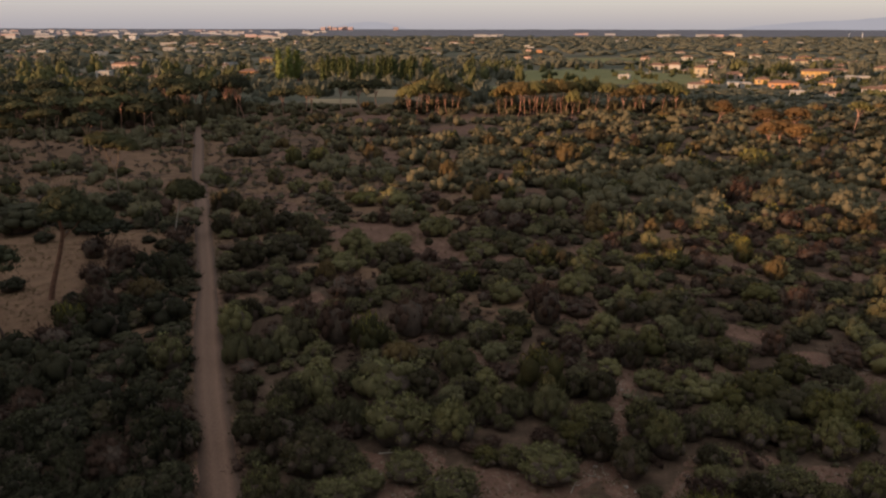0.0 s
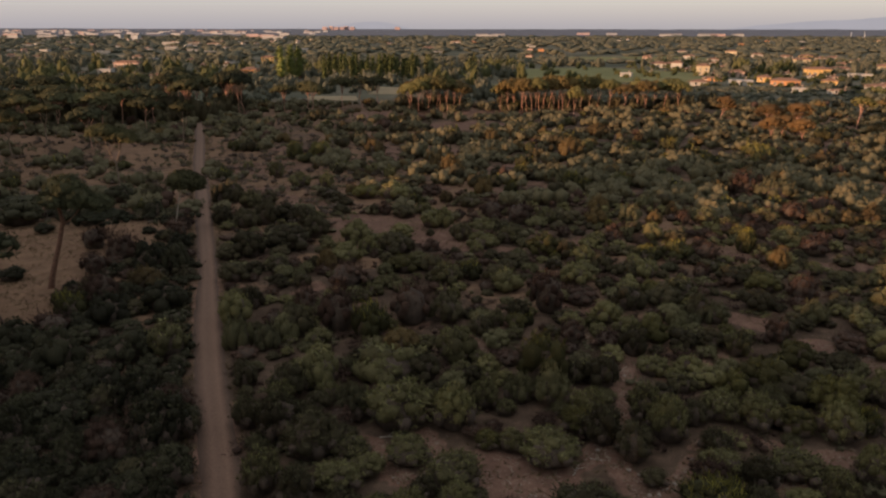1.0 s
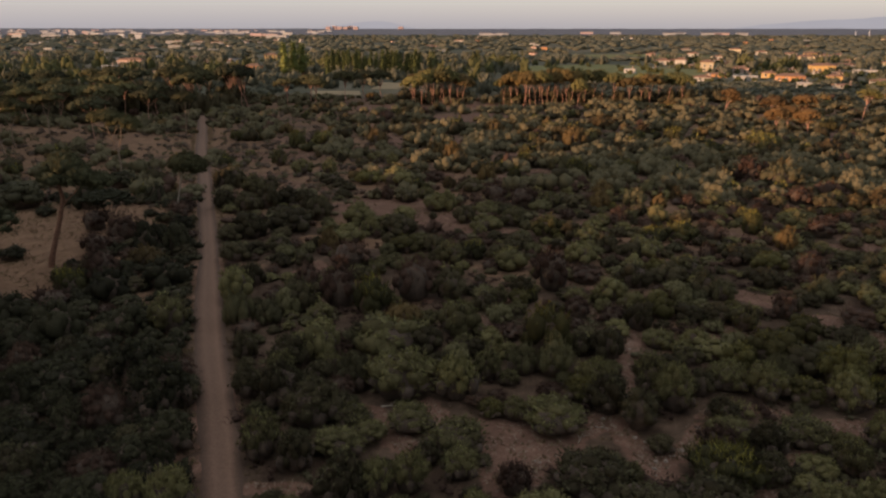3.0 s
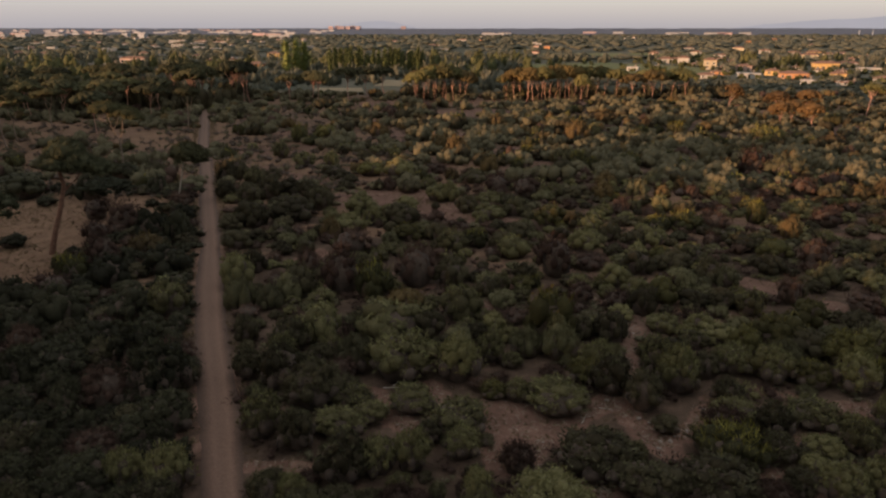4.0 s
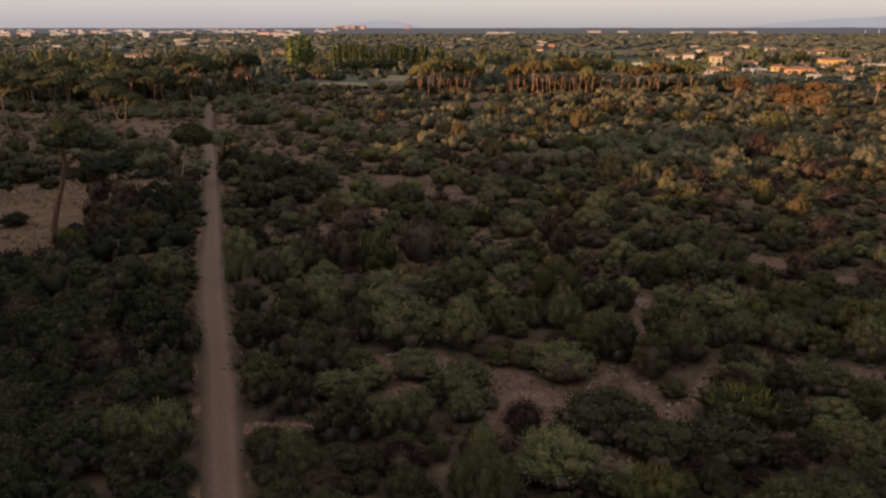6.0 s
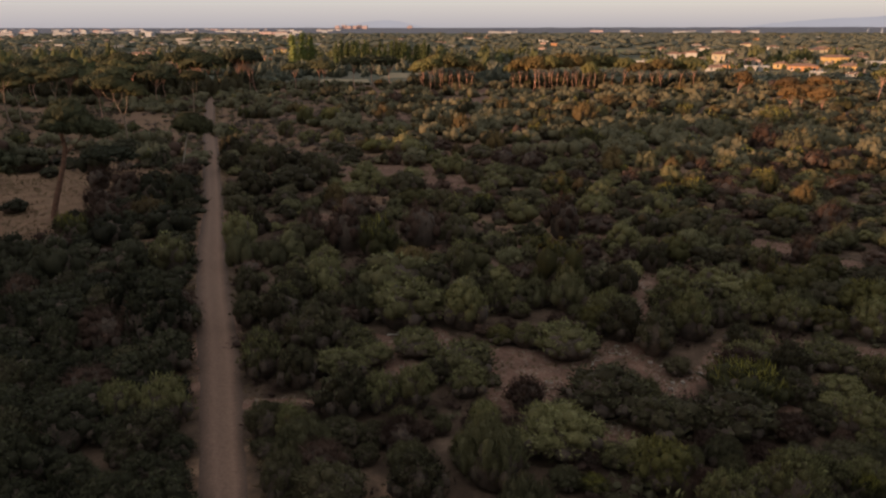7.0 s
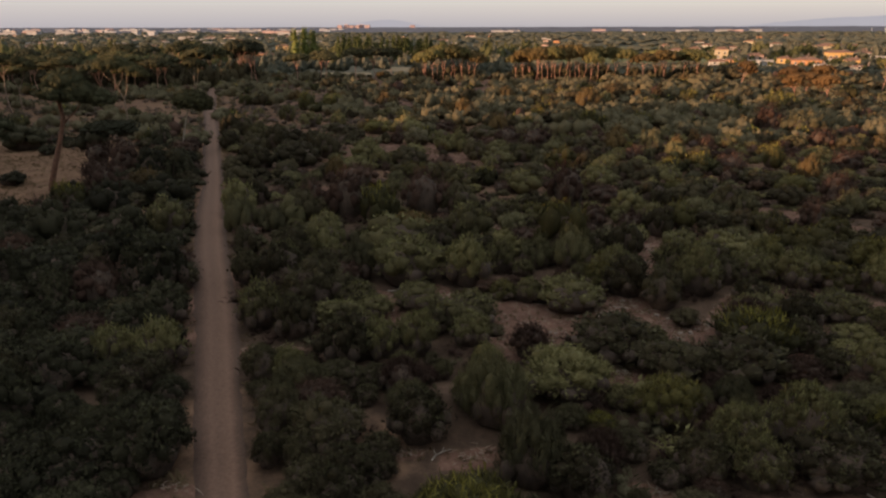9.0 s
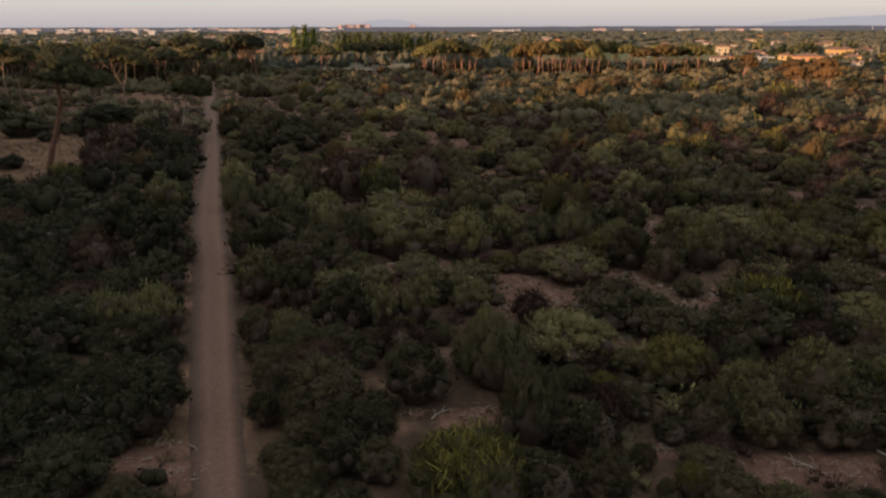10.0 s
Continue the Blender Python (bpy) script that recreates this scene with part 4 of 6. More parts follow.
# ---- pines: x, y, height, crown radius, lean ----
def pine_parts(seed, kind="pine", forks=3, bark=None, split=(5.0, 7.4), deep=False, girth=1.0, low=8, thick=1.0, drop=2.9):
    """An umbrella pine 13 m high with a flat crown of 4.5 m radius: trunk, limbs and crown."""
    rng = np.random.default_rng(seed)
    fork = rng.uniform(*split)
    bend = rng.uniform(-0.6, 0.6, 2)
    cx, cy = bend[0] * 0.6, bend[1] * 0.6
    trunk = tube([(0, 0, -0.2), (bend[0] * 0.3, bend[1] * 0.3, fork * 0.35), (bend[0], bend[1], fork * 0.7), (cx, cy, fork)], [girth * q for q in (0.26, 0.20, 0.17, 0.14)], 8)
    limbs, blocks, top = [], [], 11.5
    for k in range(forks + 4):
        a = k * 6.28 / (forks + 4) + rng.uniform(-0.4, 0.4)
        d = rng.uniform(1.2, 3.3)
        e = (cx + d * math.cos(a), cy + d * math.sin(a), top - 1.3 + rng.uniform(0, 0.7))
        f0 = fork - rng.uniform(0.1, 0.9)
        q = 0.30 + 0.1 * rng.random()
        m = (cx + (e[0] - cx) * q, cy + (e[1] - cy) * q, f0 + (e[2] - f0) * 0.5)
        w = girth * rng.uniform(0.75, 1.15)
        limbs.append(tube([(cx, cy, f0), m, e], (0.12 * w, 0.085 * w, 0.03), 6))
    blocks.append(dome(rng, (cx, cy, top - 0.7), (2.9, 2.9, 0.9 * thick), 3, 9, 0.2))
    n = 46
    for k in range(n):
        a = k * 2.4 + rng.uniform(-0.3, 0.3)
        d = 4.0 * math.sqrt(k / (n - 1.0)) * rng.uniform(0.88, 1.08)
        r = rng.uniform(0.68, 1.08)
        c = (cx + d * math.cos(a), cy + d * math.sin(a), top + 0.2 - 0.11 * thick * d * d + rng.uniform(-0.25, 0.2))
        rr = (r, r, thick * r * rng.uniform(0.55, 0.8))
        blocks.append(dome(rng, c, tuple(0.78 * q for q in rr), 3, 6, 0.22))
        blocks.append(leaves(rng, c, rr, 22, 0.36, 0.10, 0.6, -0.6))
    for k in range(low if deep else 3):
        a, d = k * 6.28 / (low if deep else 3) + rng.uniform(-0.3, 0.3), rng.uniform(1.6, 3.3)
        c = (cx + d * math.cos(a), cy + d * math.sin(a), top - (rng.uniform(1.2, drop) if deep else rng.uniform(1.0, 1.8)))
        rr = (rng.uniform(0.7, 1.2), rng.uniform(0.7, 1.2), rng.uniform(0.5, 0.8))
        blocks.append(dome(rng, c, tuple(0.70 * q for q in rr), 3, 6, 0.2))
        blocks.append(leaves(rng, c, rr, 36, 0.38, 0.095, 0.3, -0.9))
    v, f, tip = join(blocks)
    crown = mesh_quads("crown", v, f, LEAF[kind], (("tip", tip), ("tone", np.full(len(v), 0.0))))
    wood = bark or BARK
    return mesh_quads("trunk", trunk[0], trunk[1], wood, (), True), [mesh_quads("limb", l[0], l[1], wood, (), True) for l in limbs], crown


PINE_MESH = [pine_parts(300 + s, deep=s % 2 == 0, girth=0.85) for s in range(6)]
PINE_DEEP = [pine_parts(320 + s, "pine" if s % 3 else "pine_warm", 1, None, (3.4, 6.2), True, 0.46, 6, 1.55, 3.0) for s in range(7)]
PINE_BELT = [pine_parts(400 + s, ("pine_dark", "pine_belt", "pine_belt")[s % 3], deep=True, split=(5.2, 7.6), girth=0.6, low=4, thick=1.15, drop=2.0) for s in range(6)]
PINE_RED = [pine_parts(340 + s, "pine_red", 3, None, (2.6, 3.8), True, 0.6, 14, 1.7, 5.0) for s in range(3)]
PINE_DARK = [pine_parts(390 + s, "pine_dark", 3, BARK_DARK, (3.4, 4.4), True) for s in range(2)]


def outlined_pine(kind, bark, trunk, limbs, tiers, seed):
    """A pine shaped to fit its outline from the camera, in metres: trunk and limbs as (points, radii), crown tiers as
    x, y, top, radius, depth.
    """
    rng = np.random.default_rng(seed)
    blocks = []
    for x0, y0, top, r0, deep in tiers:
        blocks.append(dome(rng, (x0, y0, top - deep * 0.55), (r0 * 0.80, r0 * 0.80, deep * 0.42), 4, 10, 0.14))
        n = int(9 * r0 * r0 ** 0.8)
        for k in range(n):
            a, q = k * 2.4 + rng.uniform(-0.3, 0.3), math.sqrt((k + 0.5) / n) * rng.uniform(0.92, 1.04)
            r = rng.uniform(0.42, 0.72)
            c = (x0 + r0 * 0.86 * q * math.cos(a), y0 + r0 * 0.86 * q * math.sin(a), top - r * 0.7 - deep * 0.62 * q ** 2.4 + rng.uniform(-0.15, 0.12))
            rr = (r, r, r * rng.uniform(0.7, 0.9))
            blocks += [dome(rng, c, tuple(0.78 * w for w in rr), 3, 6, 0.2), leaves(rng, c, rr, 40, 0.26, 0.06, 0.6, -0.6)]
        for k in range(int(n * 0.35)):
            a, q = k * 2.4 + 1.1, math.sqrt((k + 0.5) / (n * 0.35))
            r = rng.uniform(0.4, 0.65)
            c = (x0 + r0 * 0.75 * q * math.cos(a), y0 + r0 * 0.75 * q * math.sin(a), top - deep + r * 0.4 + rng.uniform(-0.1, 0.3))
            blocks += [dome(rng, c, (r, r, r * 0.6), 3, 6, 0.2), leaves(rng, c, (r, r, r * 0.7), 24, 0.26, 0.06, 0.1, -0.9)]
    v, f, tip = join(blocks)
    crown = mesh_quads("crown", v, f, LEAF[kind], (("tip", tip), ("tone", np.zeros(len(v)))))
    t = tube(*trunk, 8)
    return [(mesh_quads("trunk", t[0], t[1], bark, (), True), [mesh_quads("limb", *tube(*l, 6)[:2], bark, (), True) for l in limbs], crown)]


PINE_TALL = outlined_pine("pine_dark", BARK_RED, ([(0, 0, -0.3), (0.4, 0, 1.4), (1.1, 0, 3.4), (2.1, 0.1, 6.2), (2.9, 0, 8.7), (2.7, 0, 10.3), (3.2, 0, 12.4)], (0.42, 0.36, 0.33, 0.29, 0.26, 0.22, 0.12)),
                       [([(2.6, 0, 7.9), (3.5, 0.1, 8.7), (4.6, 0, 9.6), (5.6, 0, 10.9)], (0.14, 0.11, 0.09, 0.04)), ([(2.7, 0, 10.2), (1.9, 0.4, 11.3), (1.2, 0.5, 12.2)], (0.14, 0.09, 0.04)),
                        ([(2.8, 0, 10.8), (4.4, -0.3, 11.3), (6.6, -0.2, 11.5)], (0.15, 0.10, 0.04))],
                       [(3.7, 0, 14.4, 2.5, 2.6), (2.0, 0.8, 13.0, 1.9, 2.0), (5.3, -0.5, 12.9, 2.3, 2.2), (7.4, 0.2, 12.1, 1.9, 1.9), (3.0, -1.5, 12.7, 1.9, 1.7)], 380)
PINE_FORKED = outlined_pine("pine_belt", BARK_TAN, ([(0, 0, -0.3), (0.25, 0, 2.8), (0.1, 0, 6.2)], (0.22, 0.18, 0.15)),
                         [([(0.1, 0, 6.1), (-1.0, 0, 8.6), (-1.8, 0.1, 11.6)], (0.13, 0.10, 0.05)), ([(0.1, 0, 6.0), (0.8, 0.3, 8.2), (1.1, 0.1, 10.4), (1.9, 0, 11.3)], (0.13, 0.10, 0.07, 0.04)),
                          ([(-0.9, 0, 8.3), (-0.1, 0.6, 9.8), (0.1, 0.8, 11.4)], (0.09, 0.06, 0.03)), ([(-1.1, 0, 8.9), (-2.6, -0.4, 10.2), (-3.6, -0.4, 11.6)], (0.07, 0.05, 0.03))],
                         [(-1.9, 0, 13.6, 3.3, 1.8), (1.6, 0.3, 12.6, 2.9, 1.6), (3.4, -0.2, 11.8, 1.8, 1.3), (-0.3, 1.8, 13.0, 2.4, 1.5)], 360)
PINE_SLIM = outlined_pine("pine_belt", BARK_PALE, ([(0, 0, -0.3), (0.7, 0, 2.6), (1.3, 0, 5.0), (1.9, 0, 7.2), (2.4, 0, 8.4)], (0.15, 0.13, 0.115, 0.10, 0.05)),
                       [([(1.6, 0, 6.2), (3.0, 0.2, 7.2), (4.2, 0, 7.8)], (0.07, 0.05, 0.03)), ([(1.7, 0, 6.5), (1.0, -0.2, 7.3), (0.6, 0, 7.9)], (0.06, 0.04, 0.03))],
                       [(2.4, 0, 9.8, 2.9, 2.7), (4.2, 0.2, 9.0, 1.8, 2.2)], 370)
PINE_EDGE = outlined_pine("pine_belt", BARK_TAN, ([(0, 0, -0.3), (-0.5, 0, 2.6), (-0.7, 0, 5.4), (-0.4, 0, 9.4)], (0.22, 0.19, 0.17, 0.12)),
                       [([(-0.6, 0, 8.2), (-1.6, 0.2, 9.8), (-2.6, 0, 11.6)], (0.10, 0.08, 0.04)), ([(-0.5, 0, 9.0), (0.8, 0, 10.4), (2.0, 0, 11.8)], (0.11, 0.08, 0.04)), ([(-0.4, 0, 9.3), (-0.2, 0.5, 11.8)], (0.10, 0.05))],
                       [(-0.8, 0, 13.6, 3.6, 1.9), (2.6, 0.4, 13.0, 3.0, 1.8), (5.2, 0, 12.2, 2.0, 1.5)], 365)
PINE_END = outlined_pine("pine_belt", BARK_TAN, ([(0, 0, -0.3), (0.2, 0, 3.0), (0.6, 0, 8.8)], (0.20, 0.16, 0.09)), [([(0.2, 0, 2.2), (1.2, 0, 5.5), (2.0, 0, 9.2)], (0.13, 0.10, 0.04)), ([(0.4, 0, 6.0), (-0.8, 0, 8.0), (-1.6, 0, 9.2)], (0.09, 0.06, 0.03))],
                      [(0.6, 0, 11.4, 3.8, 2.3)], 366)


def pine(x, y, h, r, rng, meshes=None, lean=(0.0, 0.0), label="tall umbrella pine with a bare trunk and flat dark-green crown", turn=None):
    meshes = meshes or PINE_MESH
    trunk, limbs, crown = meshes[rng.integers(len(meshes))]
    ob = tagged(new("pine_tree"), label, "tree", "umbrella pines of the heath")
    part("trunk", trunk, ob)
    for l in limbs:
        part("limb", l, ob)
    part("crown", crown, ob)
    ob.matrix_basis = lay(x, y) @ pose(0, 0, 0, *((rng.normal(0, 4.5), rng.normal(0, 6)) if lean == (0.0, 0.0) else lean), 0) @ pose(0, 0, 0, 0, 0, rng.uniform(0, 360) if turn is None else turn) @ Matrix.Diagonal((r / 4.5, r / 4.5, h / 13.0, 1))
    PLACED.append((x, y, 0.6))
    return ob


pr = np.random.default_rng(5)
RED_TEXT, PALE_TEXT = "umbrella pine with rust-brown crown and reddish trunk", "umbrella pine with a pale bleached forked trunk and flat crown"
STAND = (0.01, 0.01)
pine(-50.0, 82.6, 13.0, 4.5, pr, PINE_TALL, STAND, "tall leaning pine with reddish trunk and dense crown darkened for shade", 0)
pine(-49.5, 97.5, 7.0, 3.5, pr, PINE_DARK, (0, 3), "low pine with dense dark-brown crown beside the track")
pine(-48.5, 70.5, 11.6, 3.8, pr, PINE_DARK, (0, -4), "dark spreading pine with a low crown at the clearing")
pine(-44.5, 109.4, 13.0, 4.5, pr, PINE_SLIM, STAND, "slim pine with pale trunk and dark domed crown beside the track", 0)
pine(-64.2, 133.7, 13.0, 4.5, pr, PINE_FORKED, STAND, PALE_TEXT, 0)
pine(-104.6, 162.5, 13.0, 4.5, pr, PINE_EDGE, STAND, "umbrella pine with a pale bent trunk and wide flat crown", 0)
pine(-108.5, 173.0, 10.6, 4.2, pr, PINE_FORKED, STAND, PALE_TEXT, 200)
pine(-95.5, 187.0, 12.0, 5.0, pr, PINE_BELT)
pine(-111.2, 194.0, 10.8, 5.2, pr, PINE_FORKED, STAND, PALE_TEXT, 150)
pine(-75.3, 198.6, 13.0, 4.5, pr, PINE_END, STAND, "umbrella pine with twin pale trunks beside the dirt track", 0)
pine(-92.0, 214.0, 11.5, 5.5, pr, PINE_BELT)
pine(-129.0, 215.0, 12.0, 5.5, pr, PINE_BELT)
# the dark belt of pines beside the far end of the track
BELT_FRONT = [
    (-150, 262, 12, 6), (-138, 255, 12.5, 6.5), (-127, 262, 13, 7), (-117, 270, 15, 7.5), (-106, 268, 16, 7), (-97, 275, 15, 6.5), (-84, 266, 17, 5.8),
    (-78, 270, 16.5, 5), (-160, 250, 11.5, 6), (-171, 258, 12, 6), (-184, 262, 12, 6.5), (-122, 240, 10.5, 6), (-109, 246, 10, 5.5),
]
BELT_BACK = [
    (-133, 282, 15, 7), (-146, 290, 14, 7), (-110, 290, 17, 7), (-160, 285, 13, 7), (-176, 290, 13, 7), (-92, 292, 16, 6), (-100, 240, 12.5, 6.5),
    (-131, 236, 12, 7), (-146, 240, 12, 6.5), (-114, 232, 12.5, 7), (-87, 277, 15, 7.5), (-96, 262, 14, 6.5), (-160, 228, 12, 6),
]
for x, y, h, r in BELT_FRONT + BELT_BACK:
    pine(x, y, h * 0.97, min(r, 5.8), pr, PINE_BELT)
    if pr.random() < 0.7:
        pine(x + pr.uniform(-6, 6), y + pr.uniform(3, 9), h * pr.uniform(0.85, 1.0), min(r, 5.4), pr, PINE_BELT)
# the groves with lit trunks at the edge of the heath
for x, y, h, r in [(-63, 271, 10.5, 4.2), (-55, 274, 11.5, 5), (-52, 268, 11, 4), (-44, 290, 12, 5), (-36, 292, 12.5, 5.5), (-30, 296, 12, 4.5)]:
    pine(x, y, h * 1.08, r + 0.8, pr, PINE_BELT)
GROVE_WEST = [
    (-16.0, 273.6, 10.1), (-15.0, 279.6, 10.5), (-12.4, 273.7, 11.3), (-11.4, 281.8, 11.7), (-8.6, 277.7, 12.3), (-7.9, 283.9, 11.9),
    (-5.8, 279.8, 12.4), (-4.4, 275.8, 12.5), (-2.5, 284.0, 11.5), (-1.2, 275.9, 11.6), (0.6, 286.2, 10.5), (2.3, 280.0, 10.3),
]
GROVE_EAST = [
    (19.2, 282.4, 9.1), (22.2, 278.4, 10.9), (24.9, 286.8, 11.0), (26.2, 274.5, 11.4), (27.7, 278.5, 11.5), (28.8, 274.6, 10.9), (31.2, 278.6, 11.3),
    (33.0, 282.7, 11.2), (33.6, 274.7, 12.0), (35.6, 280.7, 11.8), (38.1, 284.9, 12.0), (40.0, 280.8, 12.2), (42.6, 285.0, 12.0), (43.2, 278.9, 11.9),
    (45.4, 283.0, 11.7), (42.4, 249.9, 10.8), (50.7, 283.1, 11.7), (54.8, 287.4, 11.8), (58.2, 287.5, 11.0),
]
GROVE_FAR = [(61.9, 283.4, 10.8), (67.6, 279.4, 9.4), (73.0, 283.6, 10.4), (75.7, 279.6, 10.5), (81.4, 290.2, 10.0), (83.4, 283.9, 10.8), (89.2, 284.0, 10.4), (88.9, 292.5, 10.7)]
for x, y, h in GROVE_WEST + GROVE_EAST + GROVE_FAR:
    pine(x, y, h * 1.15, (3.4 if y < 260 else 4.4 if x < 60 else 5.2) + pr.uniform(-0.3, 0.5), pr, PINE_DEEP)
pine(92.8, 249.3, 9.5, 3.6, pr, PINE_RED, (0, 18), RED_TEXT)
for x, y, h, r in [(92, 205, 7.2, 2.8), (95.5, 207, 7.6, 3.0), (98.8, 200.5, 7.4, 2.8), (103, 232, 8.0, 3.6), (112, 232, 8.4, 4.0)]:
    pine(x, y, h, r + 0.8, pr, PINE_RED, (0.0, 0.0), RED_TEXT)
pine(130.7, 231.7, 10.8, 3.9, pr, None)

# ---- small shrubs between the placed ones, and the scrub that nobody could count ----
def free(x, y, r, gap):
    return all((x - a) ** 2 + (y - b) ** 2 > (gap * (r + c)) ** 2 for a, b, c in PLACED if abs(y - b) < 8 and abs(x - a) < 8)


fill = np.random.default_rng(21)
FILL_KINDS = ["mastic"] * 9 + ["dark"] * 6 + ["grey"] * 4 + ["light"] + ["brown"] * 6
count = 0
while count < 640:
    y = 20 + 100 * fill.random() ** 0.8
    x = fill.uniform(-0.68 * y - 3, 0.68 * y + 3) if fill.random() < 0.62 else fill.uniform(-0.68 * y - 3, -0.36 * y - 2)
    r = fill.uniform(0.8, 1.7) if abs(x + 0.02 * y) < 0.6 * y else fill.uniform(0.9, 2.0)
    open_land = float(nearness(np.array(x), np.array(y), BARE, 0.8)) + float(nearness(np.array(x), np.array(y), GRASS, 0.3))
    if open_land > 0.06 or float(nearness(np.array(x), np.array(y), TRACK_SEGS, 0.05 + 0.5 * r)) > 0 or not free(x, y, r, 0.56):
        continue
    if x < -0.34 * y - 2:
        # left of the track: mostly the leaf with shade painted in
        kind, r = ("dark_shade", "dark_shade", "dark_shade", "brown", "dark")[fill.integers(5)], r * 1.15
    else:
        # nearest shrubs take the dark leaf in place of deeper shade
        kind = "dark" if y < 31 and x < 8 else FILL_KINDS[fill.integers(len(FILL_KINDS))]
    shrub(kind, x, y, r, r * fill.uniform(1.05, 1.65) * (1.0 if y < 62 else 0.8), fill)
    PLACED.append((x, y, r))
    count += 1


count = 0
while count < 60:
    y = 16 + 26 * fill.random()
    x, r = fill.uniform(-0.66 * y - 2, 0.68 * y + 3), fill.uniform(0.5, 1.0)
    open_land = float(nearness(np.array(x), np.array(y), BARE, 0.9))
    if open_land > 0.02 or float(nearness(np.array(x), np.array(y), TRACK_SEGS, 0.02 + 0.24 * r)) > 0 or not free(x, y, r, 0.6):
        continue
    shrub(("dark", "brown", "dark")[count % 3], x, y, r, r * fill.uniform(1.1, 1.7), fill)
    PLACED.append((x, y, r))
    count += 1


def clump(seed, lobes, count, ln, wd, up=0.4, segs=7, core=0.86):
    """A light clump, unit radius and height, for scrub and woods."""
    rng = np.random.default_rng(seed)
    blocks = []
    for k in range(lobes):
        a, d = k * 2.4 + rng.uniform(-0.5, 0.5), (0.0 if k == 0 else rng.uniform(0.45, 0.7))
        r = rng.uniform(0.42, 0.62)
        h = rng.uniform(0.5, 0.62) if k == 0 else rng.uniform(0.28, 0.5)
        c, rr = (d * math.cos(a), d * math.sin(a), h), (r, r, min(r * 0.85, h + 0.1))
        blocks.append(dome(rng, c, tuple(core * q for q in rr), 3, segs, 0.24))
        if count:
            blocks.append(leaves(rng, c, rr, count, ln, wd, up, -0.4))
    v, f, t = join(blocks)
    v[:, 2] = np.maximum(v[:, 2], 0)
    return v, f, t


def scatter(name, templates, rows, mat, rng, label, category, tones=None):
    """Many clumps joined into one mesh: rows of x, y, radius, height, tone."""
    vs, fs, ts, tn, n = [], [], [], [], 0
    for x, y, r, h, tone in rows:
        v, f, t = templates[rng.integers(len(templates))]
        a = rng.uniform(0, 6.28)
        q = float(spread(y))
        c, s = math.cos(a) * r * q, math.sin(a) * r * q
        vs.append(np.column_stack([v[:, 0] * c - v[:, 1] * s + x * q, v[:, 0] * s + v[:, 1] * c + y * q, v[:, 2] * h * q - 0.03 + EYE_START * (1 - q)]))
        fs.append(f + n)
        ts.append(t)
        tn.append(np.full(len(v), tone))
        n += len(v)
    me = mesh_quads(name, np.concatenate(vs), np.concatenate(fs), mat, (("tip", np.concatenate(ts)), ("tone", np.concatenate(tn))), True)
    return tagged(new(name, me), label, category, kind="stuff")


def cover(rng, total, y0, y1, r0, r1, gap, wide=0.70, power=1.0, avoid=0.25):
    """Places for clumps inside the view, off the track and the bare land."""
    y = y0 + (y1 - y0) * rng.random(total) ** power
    x = rng.uniform(-1, 1, total) * (wide * y + 5)
    r = r0 + (r1 - r0) * rng.random(total) ** 1.5
    ok = nearness(x, y, BARE, 0.5) + nearness(x, y, GRASS, 0.35) * (rng.random(total) < 0.93) < avoid
    ok &= nearness(x, y, TRACK_SEGS, 0.3) <= 0
    ok &= patchy(x, y, 9) + 0.5 * patchy(x, y, 3) > gap
    return x[ok], y[ok], r[ok]


NEAR_T = [clump(500 + s, 2 + s % 2, 9, 0.26, 0.07, 0.7, 5, 0.8) for s in range(8)]
FINE_T = [clump(510 + s, 3, 26, 0.30, 0.035, 0.85, 5, 0.5) for s in range(8)]
MID_T = [clump(520 + s, 2 + s % 3, 6, 0.22, 0.085, 0.6, 6, 0.94) for s in range(12)]
sc = np.random.default_rng(31)
rows = {"scrub": [], "dark": [], "rust": [], "yellow": [], "brown": []}


def sort_in(x, y, r, warm):
    for a, b, c in zip(x, y, r):
        if not free(a, b, c, 0.5):
            continue
        k = sc.random()
        key = "rust" if k < 0.05 * warm else "yellow" if k < 0.11 * warm else "brown" if k < 0.16 else "dark" if k < 0.30 else "scrub"
        rows[key].append((a, b, c, c * sc.uniform(0.75, 1.4), 0.55 * sc.random() ** 1.8))


x, y, r = cover(sc, 7600, 18, 135, 0.55, 1.7, 0.20, power=0.72, avoid=0.12)
near_rows = [(a, b, c, c * (sc.uniform(0.35, 0.7) if b < 80 or a < -5 else sc.uniform(0.6, 1.1)), 0.35 * sc.random()) for a, b, c in zip(x, y, r) if free(a, b, c, 0.45 if b < 70 else 0.6) and sc.random() < (0.42 if b < 75 else 0.28 if a < -5 else 0.62)]
left_x = lambda q: -0.36 * q - 1.5
right_rows = [q for q in near_rows if q[0] > left_x(q[1])]
for k, key in enumerate(("mastic", "scrub", "brown")):
    own = [q for i, q in enumerate(right_rows) if i % 5 in ((0,), (1,), (2, 3, 4))[k]]
    scatter("undergrowth", FINE_T, [q for q in own if q[1] < 80], LEAF[key], sc,
            ("low ragged olive-green herbs among the near shrubs", "low ragged grey-green herbs among the near shrubs", "low dry brown twigs among the near shrubs")[k], "undergrowth")
    scatter("undergrowth", NEAR_T, [q for q in own if q[1] >= 80], LEAF[key], sc,
            ("low tangled olive-green undergrowth between the shrubs", "low grey-green dwarf scrub between the shrubs", "low dry brown twiggy undergrowth between the shrubs")[k], "undergrowth")
ly = 20 + 100 * sc.random(1100) ** 0.8
